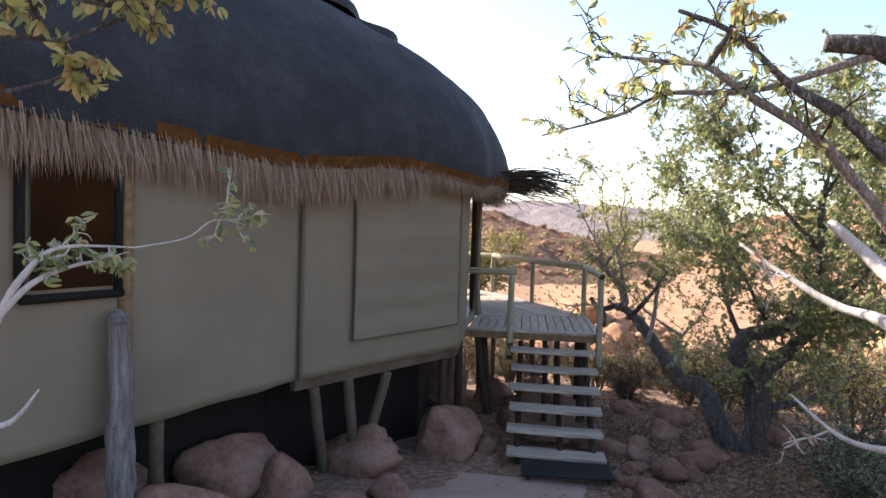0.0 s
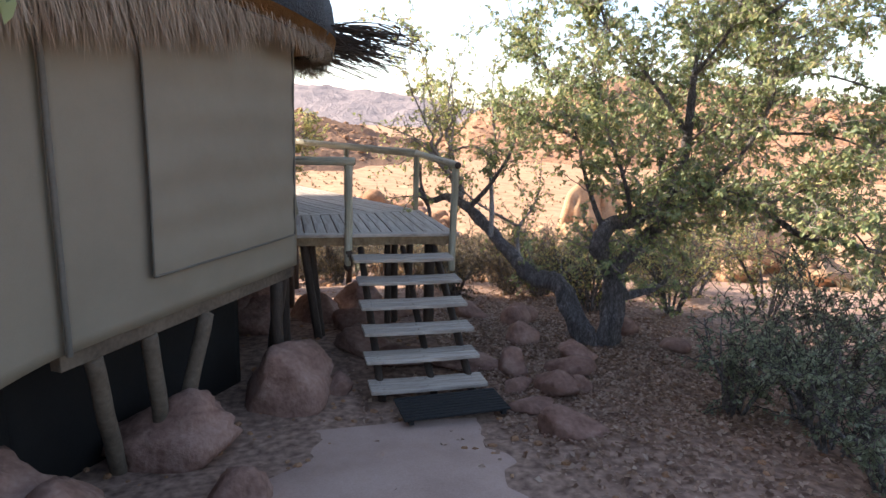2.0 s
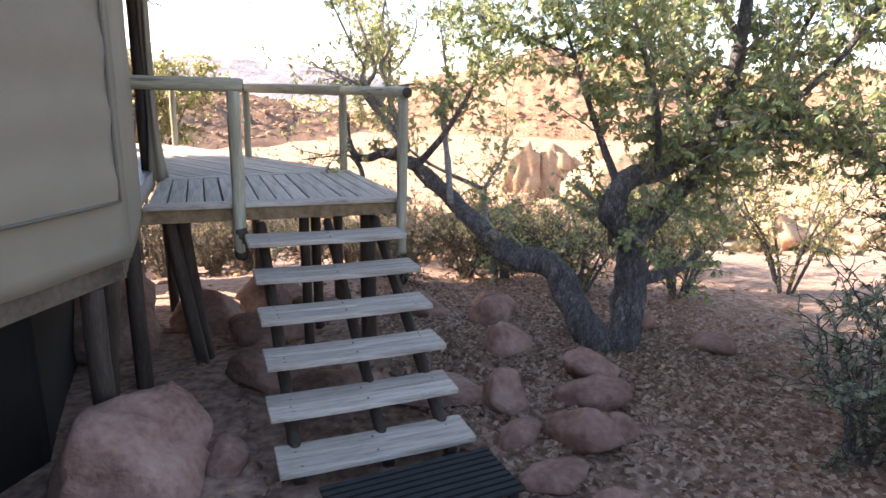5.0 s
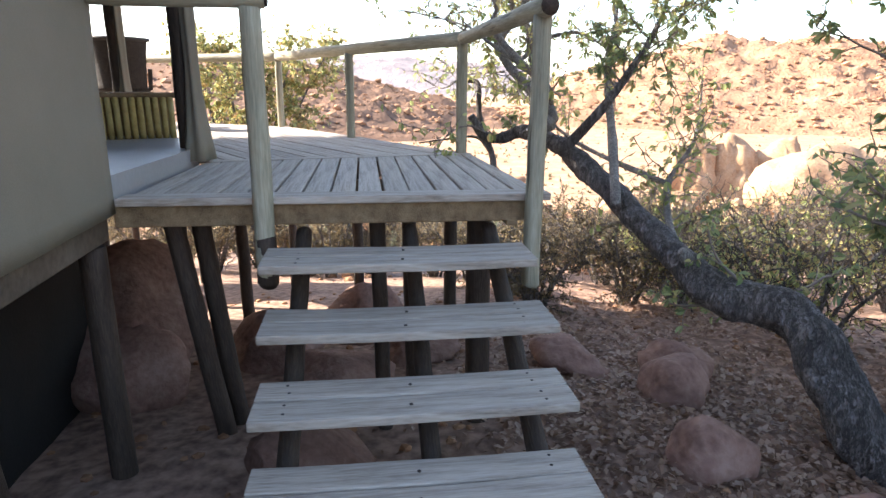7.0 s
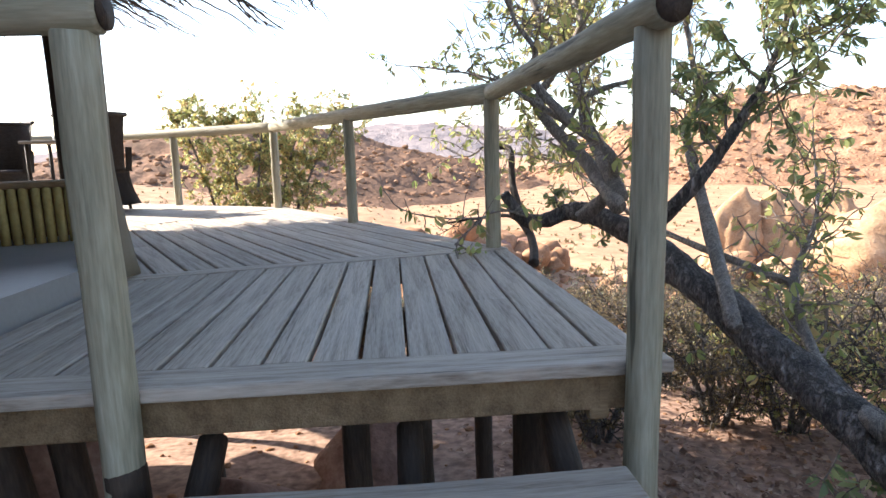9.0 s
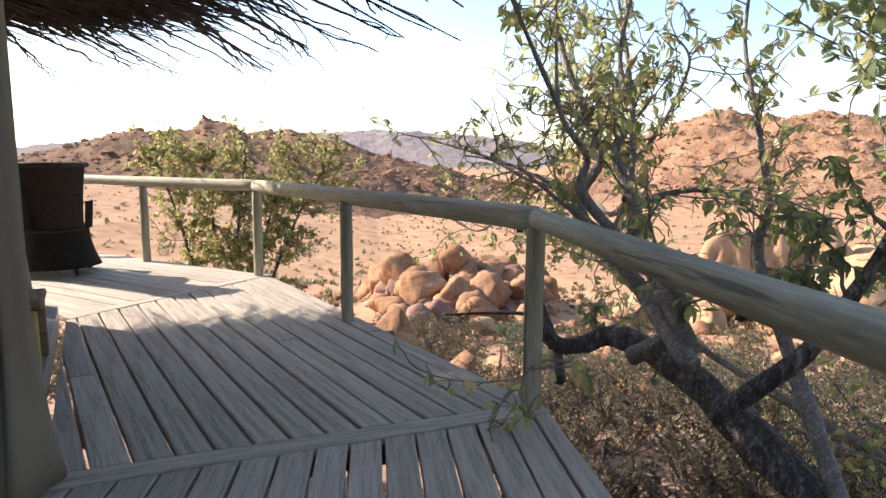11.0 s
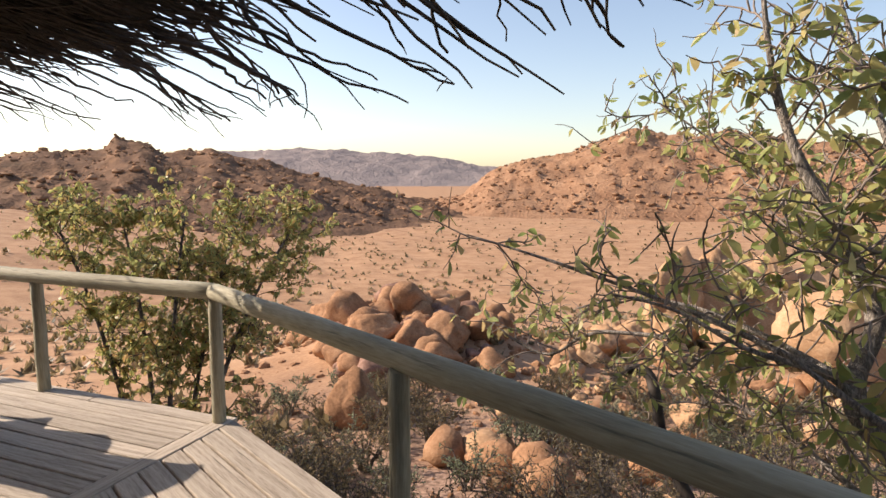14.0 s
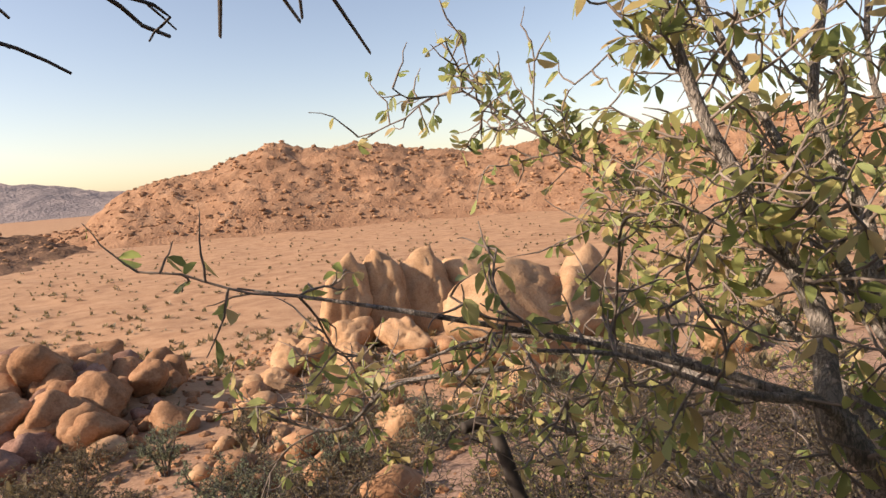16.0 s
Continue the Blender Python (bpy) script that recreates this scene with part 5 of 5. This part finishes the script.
# scrub dotted over the valley and hillsides
rng = random.Random(8)
verts, faces = [], []


def tuft(x, y, z, s, n=9):
    for _ in range(n):
        a, e = rng.uniform(0, 6.283), rng.uniform(0.15, 1.4)
        d = Vector((math.cos(a) * math.cos(e), math.sin(a) * math.cos(e), math.sin(e)))
        side = d.cross(Vector((0, 0, 1))).normalized() * s * 0.28
        at = Vector((x, y, z)) + d * s * 0.35
        k = len(verts)
        verts.extend([at - side, at + side, at + d * s * rng.uniform(0.4, 0.9) + side * 0.4])
        faces.append((k, k + 1, k + 2))


for _ in range(5200):
    be, r = radians(rng.uniform(-55, 95)), 45 * (6.0 ** rng.random())
    x, y = r * math.sin(be), r * math.cos(be)
    if math.degrees(be) > 18 and rng.random() < 0.45:
        continue
    tuft(x, y, ground_z(x, y) - 0.05, rng.uniform(0.25, 0.75))
for _ in range(900):
    be, r = radians(rng.uniform(-60, 95)), rng.uniform(12, 50)
    x, y = r * math.sin(be), r * math.cos(be)
    tuft(x, y, ground_z(x, y) - 0.03, rng.uniform(0.2, 0.55), 14)
tagged(pydata_object("valley_scrub", verts, faces, SCRUB), "dry low scrub scattered over the valley floor", "scrub", kind="stuff")

# fallen leaves
verts, faces = [], []
for _ in range(26000):
    x, y = rng.gauss(1.3, 1.2), rng.gauss(-0.7, 1.6)
    if -1.1 < x + 0 < -0.1 and rng.random() < 0.9:
        continue
    if x < -1.2 or y < -5 or y > 3.5:
        continue
    z = ground_z(x, y) + 0.012
    s = rng.uniform(0.013, 0.036)
    a = rng.uniform(0, 6.283)
    u = Vector((math.cos(a), math.sin(a), rng.uniform(-0.5, 0.5))) * s
    v = Vector((-math.sin(a), math.cos(a), rng.uniform(-0.5, 0.5))) * s * 0.55
    p = Vector((x, y, z + rng.uniform(0, 0.015)))
    k = len(verts)
    verts.extend([p - u, p - v, p + u * 0.8, p + v + Vector((0, 0, s * 0.4))])
    faces.append((k, k + 1, k + 2, k + 3))
tagged(pydata_object("leaf_litter", verts, faces, LEAF_DRY), "brown fallen leaves under the tree", "leaf litter", kind="stuff")

# pebbles and small stones
PHI = (1 + 5 ** 0.5) / 2
ICO_V = [(-1, PHI, 0), (1, PHI, 0), (-1, -PHI, 0), (1, -PHI, 0), (0, -1, PHI), (0, 1, PHI), (0, -1, -PHI), (0, 1, -PHI), (PHI, 0, -1), (PHI, 0, 1), (-PHI, 0, -1), (-PHI, 0, 1)]
ICO_F = [(0, 11, 5), (0, 5, 1), (0, 1, 7), (0, 7, 10), (0, 10, 11), (1, 5, 9), (5, 11, 4), (11, 10, 2), (10, 7, 6), (7, 1, 8), (3, 9, 4), (3, 4, 2), (3, 2, 6), (3, 6, 8), (3, 8, 9), (4, 9, 5), (2, 4, 11), (6, 2, 10), (8, 6, 7), (9, 8, 1)]


def add_stone(verts, faces, x, y, z, s):
    """A worn lump: a squashed, uneven twenty-sided stone."""
    k, turn = len(verts), rng.uniform(0, 6.283)
    c, n = math.cos(turn), math.sin(turn)
    wide, deep, high = s * rng.uniform(0.45, 0.65), s * rng.uniform(0.35, 0.55), s * rng.uniform(0.22, 0.4)
    for vx, vy, vz in ICO_V:
        j = rng.uniform(0.8, 1.15)
        px, py = vx * wide * j, vy * deep * j
        verts.append((x + px * c - py * n, y + px * n + py * c, z + vz * high * j))
    faces.extend(tuple(k + i for i in f) for f in ICO_F)


verts, faces = [], []
for _ in range(4200):
    if rng.random() < 0.45:
        x, y = rng.uniform(-5, 5), rng.uniform(-9, 4)
        s = rng.uniform(0.008, 0.04)
    else:
        u = rng.random()
        x, y = rng.uniform(-5, 14) * (0.4 + u), 5 + 32 * u
        s = rng.choice((0.04, 0.05, 0.08, 0.12, 0.2)) * rng.uniform(0.6, 1.2) * (0.6 + u)
    add_stone(verts, faces, x, y, ground_z(x, y) + s * 0.12, s)
tagged(pydata_object("loose_stone_scatter", verts, faces, ROCK_PALE), "small loose stones scattered on the ground", "stones", kind="stuff")

# boulders that cover the hillsides
verts, faces = [], []
for hill_points, count in ((HILL_PTS[0], 5500), (HILL_PTS[1], 3000)):
    for _ in range(count):
        j = rng.choice(hill_points)
        s = rng.choice((0.35, 0.5, 0.6, 0.8, 1.3)) * rng.uniform(0.7, 1.3)
        add_stone(verts, faces, j[0] + rng.uniform(-0.8, 0.8), j[1] + rng.uniform(-0.8, 0.8), j[2] + 0.1 * s, s)
tagged(pydata_object("hillside_boulders", verts, faces, ROCK_FAR), "countless orange boulders covering the hillsides", "boulders", kind="stuff")

# ---- stick canopy over the deck ----
rng = random.Random(4)
canopy = tagged(empty("stick_canopy", (-2.5, 3.0, 2.0)), "ragged canopy of dark dry sticks hung out from the thatch", "canopy")
CO = Vector((-2.5, 3.0, 2.0))
inner = smooth_line([(-1.35, -0.2, 2.06), (-1.75, 1.2, 2.06), (-2.2, 2.6, 2.06), (-3.0, 3.5, 2.06), (-4.1, 4.1, 2.06), (-5.6, 4.35, 2.06)], 12)
edge = smooth_line([(-0.15, 0.6, 2.06), (-0.3, 1.6, 1.97), (-0.36, 3.0, 1.9), (-0.62, 3.8, 1.84), (-1.55, 5.4, 1.86), (-2.8, 6.1, 1.86), (-4.2, 5.3, 1.76), (-5.5, 4.6, 1.76)], 10)
bm = bmesh.new()


def stick(a, b, r, sag, n=7, wave=0.02, sides=4):
    pts, off = [], Vector((0, 0, 0))
    curl = Vector((rng.gauss(0, 0.06), rng.gauss(0, 0.06), rng.gauss(0, 0.03)))
    turn = rng.uniform(2.0, 5.0)
    for i in range(n + 1):
        t = i / n
        off = off + Vector((rng.gauss(0, wave), rng.gauss(0, wave), rng.gauss(0, wave * 0.6)))
        p = a.lerp(b, t) + off * (0.3 + t) + curl * math.sin(turn * t) * (wave / 0.02)
        p.z -= sag * t ** 2.6
        pts.append(p - CO)
    tube(bm, pts, taper(r, r * 0.4, n + 1), sides)
    return [p + CO for p in pts]


def between(t, spread):
    i = min(len(inner) - 2, int(t * (len(inner) - 1)))
    a = inner[i].lerp(inner[i + 1], rng.random())
    j = max(0, min(len(edge) - 1, int(t * (len(edge) - 1)) + rng.randint(-spread, spread)))
    return a, edge[j]


# mat of sticks laid over one another, arched between the thatch and the edge
for n_stick in range(2900):
    a, e = between(rng.uniform(0.0, 0.3) if n_stick < 130 else rng.uniform(0.3, 1.0) ** 1.1, 9)
    lo = rng.uniform(-0.05, 0.45)
    hi = min(rng.choice((0.55, 0.65, 0.75)), lo + rng.uniform(0.25, 0.5)) if n_stick >= 130 else lo + rng.uniform(0.45, 0.8)
    arch = (0.06 if n_stick < 130 else 0.2) * rng.uniform(0.75, 1.1)
    stick(a.lerp(e, lo) + Vector((0, 0, 0.04 + arch * math.sin(math.pi * min(1, lo + 0.12)))), a.lerp(e, hi) + Vector((0, 0, 0.04 + arch * math.sin(math.pi * hi))), rng.uniform(0.007, 0.013), 0.0, 6, 0.02, 3)
# loose drooping ends that stick out over the edge
for n_stick in range(52):
    a, e = between(rng.random(), 3)
    lo = rng.uniform(0.5, 0.7)
    hi = rng.choice((0.8, 0.86, 0.92, 0.98, 1.04, 1.12))
    line = stick(a.lerp(e, lo) + Vector((0, 0, rng.uniform(0.1, 0.3))), a.lerp(e, hi) + Vector((0, 0, 0.06)), rng.uniform(0.009, 0.015), rng.uniform(0.0, 0.08), 15, 0.011, 6)
    for _ in range(rng.choice((0, 1, 1, 2))):
        k = rng.randint(6, 12)
        d = (line[k + 1] - line[k]).normalized()
        stick(line[k], line[k] + (d + Vector((rng.gauss(0, 0.3), rng.gauss(0, 0.3), rng.gauss(-0.05, 0.1)))) * rng.uniform(0.15, 0.4), 0.006, 0.04, 8, 0.008, 5)
ob = part("stick_tangle", bm, TWIG, canopy)
tagged(ob, "tangle of dark dry sticks", kind="stuff")
pole("canopy_pole", Vector((-1.75, 1.3, 2.08)) - CO, Vector((-0.55, 1.9, 2.08)) - CO, 0.03, POLE_DARK, canopy, "dark pole carrying the sticks", n=10)

# ---- porch: posts, tied-back flaps, bench ----
def porch_post(x, y, flap_dir, name="porch_post"):
    ob = pole(name, (x, y, 0.0), (x, y, 2.05), 0.055, POLE_DARK, None, n=14)
    tagged(ob, "dark round timber porch post", "post")
    fx, fy = flap_dir
    bm = bmesh.new()
    n = 26
    rings = []
    for i in range(19):
        t = i / 18
        z = 0.02 + 2.0 * t
        w = 0.06 + 0.085 * max(0.0, 1 - t * 3.6) ** 1.5 + 0.015 * t
        ring = []
        for k in range(n):
            a = 2 * math.pi * k / n
            rr = 1 + 0.16 * math.sin(a * 5 + 2 * math.sin(z * 1.7)) + 0.05 * noise.noise(Vector((a, z * 2, x)))
            ring.append(bm.verts.new((x + fx * 0.085 + math.cos(a) * w * rr * (0.55 if abs(fx) > abs(fy) else 1), y + fy * 0.085 + math.sin(a) * w * rr * (1 if abs(fx) > abs(fy) else 0.55), z)))
        rings.append(ring)
    for r0, r1 in zip(rings[:-1], rings[1:]):
        for k in range(n):
            bm.faces.new((r0[k], r0[(k + 1) % n], r1[(k + 1) % n], r1[k]))
    bm.faces.new(rings[0][::-1])
    bm.faces.new(rings[-1])
    fl = mesh_object("tent_flap", bm, CANVAS)
    tagged(fl, "tan canvas flap gathered beside a porch post", "flap")


porch_post(-1.74, 1.34, (0.75, -0.2))
porch_post(-2.84, 3.34, (0.6, 0.1))
porch_post(-4.0, 4.0, (0.5, 0.3))
bench = tagged(empty("reed_bench", (-2.42, 1.95, 0.09)), "low bench with a yellow reed front on the porch", "bench")
for i in range(17):
    bm = bmesh.new()
    tube(bm, [(-0.40 + i * 0.05, 0.0, 0.0), (-0.40 + i * 0.05 + random.uniform(-0.004, 0.004), 0, 0.29)], 0.022, 8)
    part("reed", bm, REED, bench)
bm = bmesh.new()
box(bm, (-0.44, -0.02, 0.285), (0.44, 0.34, 0.32), 0.01)
part("seat", bm, BEAM, bench, "brown timber seat", smooth=False)
bm = bmesh.new()
box(bm, (-0.43, 0.3, 0.0), (0.43, 0.34, 0.285), 0.005)
part("back_board", bm, BEAM, bench, smooth=False)
bench.rotation_euler = (0, 0, radians(24))
bm = bmesh.new()
bmesh.ops.create_icosphere(bm, subdivisions=3, radius=1)
for v in bm.verts:
    p = v.co
    v.co = Vector((math.copysign(abs(p.x) ** 0.6, p.x) * 0.17, math.copysign(abs(p.y) ** 0.6, p.y) * 0.16, math.copysign(abs(p.z) ** 0.6, p.z) * 0.15))
pouf = mesh_object("pouf", bm, material("brown_leather", [(0.06, 0.03, 0.015), (0.12, 0.06, 0.03), (0.17, 0.09, 0.05)], 8, 0.5, 0.4, 60))
pouf.scale = (0.75, 0.75, 0.75)
pouf.location = (-2.5, 1.5, 0.2)
tagged(pouf, "brown leather pouf on the porch floor", "pouf")

# ---- wicker chair and table ----
def wicker_chair(m):
    thing = tagged(empty("wicker_chair"), "dark brown wicker armchair on the deck", "chair", "wicker chairs")
    def shell(name, rows, n0, n1, label=""):
        """A woven band swept round from angle n0 to n1; rows of (height, radius x, radius y)."""
        bm = bmesh.new()
        k = 44
        grid = []
        for z, rx, ry in rows:
            line = []
            for i in range(k + 1):
                a = radians(n0 + (n1 - n0) * i / k)
                bump = 0.004 * (1 if i % 2 else -1)
                line.append(bm.verts.new(((rx + bump) * math.cos(a), (ry + bump) * math.sin(a), z)))
            grid.append(line)
        for r0, r1 in zip(grid[:-1], grid[1:]):
            for i in range(k):
                bm.faces.new((r0[i], r0[i + 1], r1[i + 1], r1[i]))
        bmesh.ops.solidify(bm, geom=bm.faces[:], thickness=0.02)
        return part(name, bm, WICKER, thing, label)
    rows = [(0.07 + 0.34 * i / 10, 0.265 + 0.085 * (1 - i / 10) ** 2, 0.26 + 0.08 * (1 - i / 10) ** 2) for i in range(11)]
    shell("skirt", rows, 0, 360, "woven skirt flaring to the floor")
    rows = [(0.40 + 0.55 * i / 16, 0.28 + 0.05 * (i / 16) ** 2, 0.28 + 0.06 * (i / 16) ** 2) for i in range(17)]
    shell("backrest", rows, 200, 340, "rounded woven back")
    rows = [(0.40 + 0.24 * i / 8, 0.29 + 0.02 * i / 8, 0.28 + 0.01 * i / 8) for i in range(9)]
    shell("armrest", rows, 150, 202)
    shell("armrest", rows, 338, 390)
    bm = bmesh.new()
    tube(bm, [(0, 0, 0.38), (0, 0, 0.39), (0, 0, 0.43), (0, 0, 0.44)], [0.25, 0.27, 0.27, 0.24], 28)
    part("seat", bm, WICKER, thing)
    bm = bmesh.new()
    tube(bm, [(0.335 * math.cos(radians(a)), 0.345 * math.sin(radians(a)), 0.955 - 0.0 * a) for a in range(198, 343, 6)], 0.022, 8)
    part("rim", bm, WICKER, thing, "thick woven top rim")
    for a in (45, 135, 225, 315):
        bm = bmesh.new()
        tube(bm, [(0.27 * math.cos(radians(a)), 0.27 * math.sin(radians(a)), 0.14), (0.29 * math.cos(radians(a)), 0.29 * math.sin(radians(a)), 0.0)], [0.02, 0.015], 8)
        part("leg", bm, WICKER, thing)
    thing.matrix_basis = m
    return thing


chair = wicker_chair(pose(-3.42, 5.08, 0.003, 0, 0, 10))
copy_thing(chair, pose(-4.75, 5.75, 0.003, 0, 0, 190))
table = tagged(empty("side_table", (-3.95, 5.42, 0.003)), "small grey-topped table between the wicker chairs", "table")
bm = bmesh.new()
box(bm, (-0.26, -0.26, 0.70), (0.26, 0.26, 0.73), 0.008)
part("tabletop", bm, FLOOR_BOARD, table, "smooth grey top", smooth=False)
for sx in (-0.21, 0.21):
    for sy in (-0.21, 0.21):
        bm = bmesh.new()
        tube(bm, [(sx, sy, 0), (sx, sy, 0.70)], 0.02, 8)
        part("leg", bm, WICKER, table)
bm = bmesh.new()
tube(bm, [(0, 0, 0), (0, 0, 0.05), (0, 0, 0.05), (0, 0, 0.012)], [0.045, 0.05, 0.04, 0.038], 20)
cup = mesh_object("ashtray", bm, material("white_ceramic", [(0.7, 0.69, 0.66), (0.8, 0.79, 0.76)], 5, 0.3, 0.0))
cup.location = (-3.9, 5.32, 0.733)
tagged(cup, "small white ceramic ashtray on the table", "ashtray")
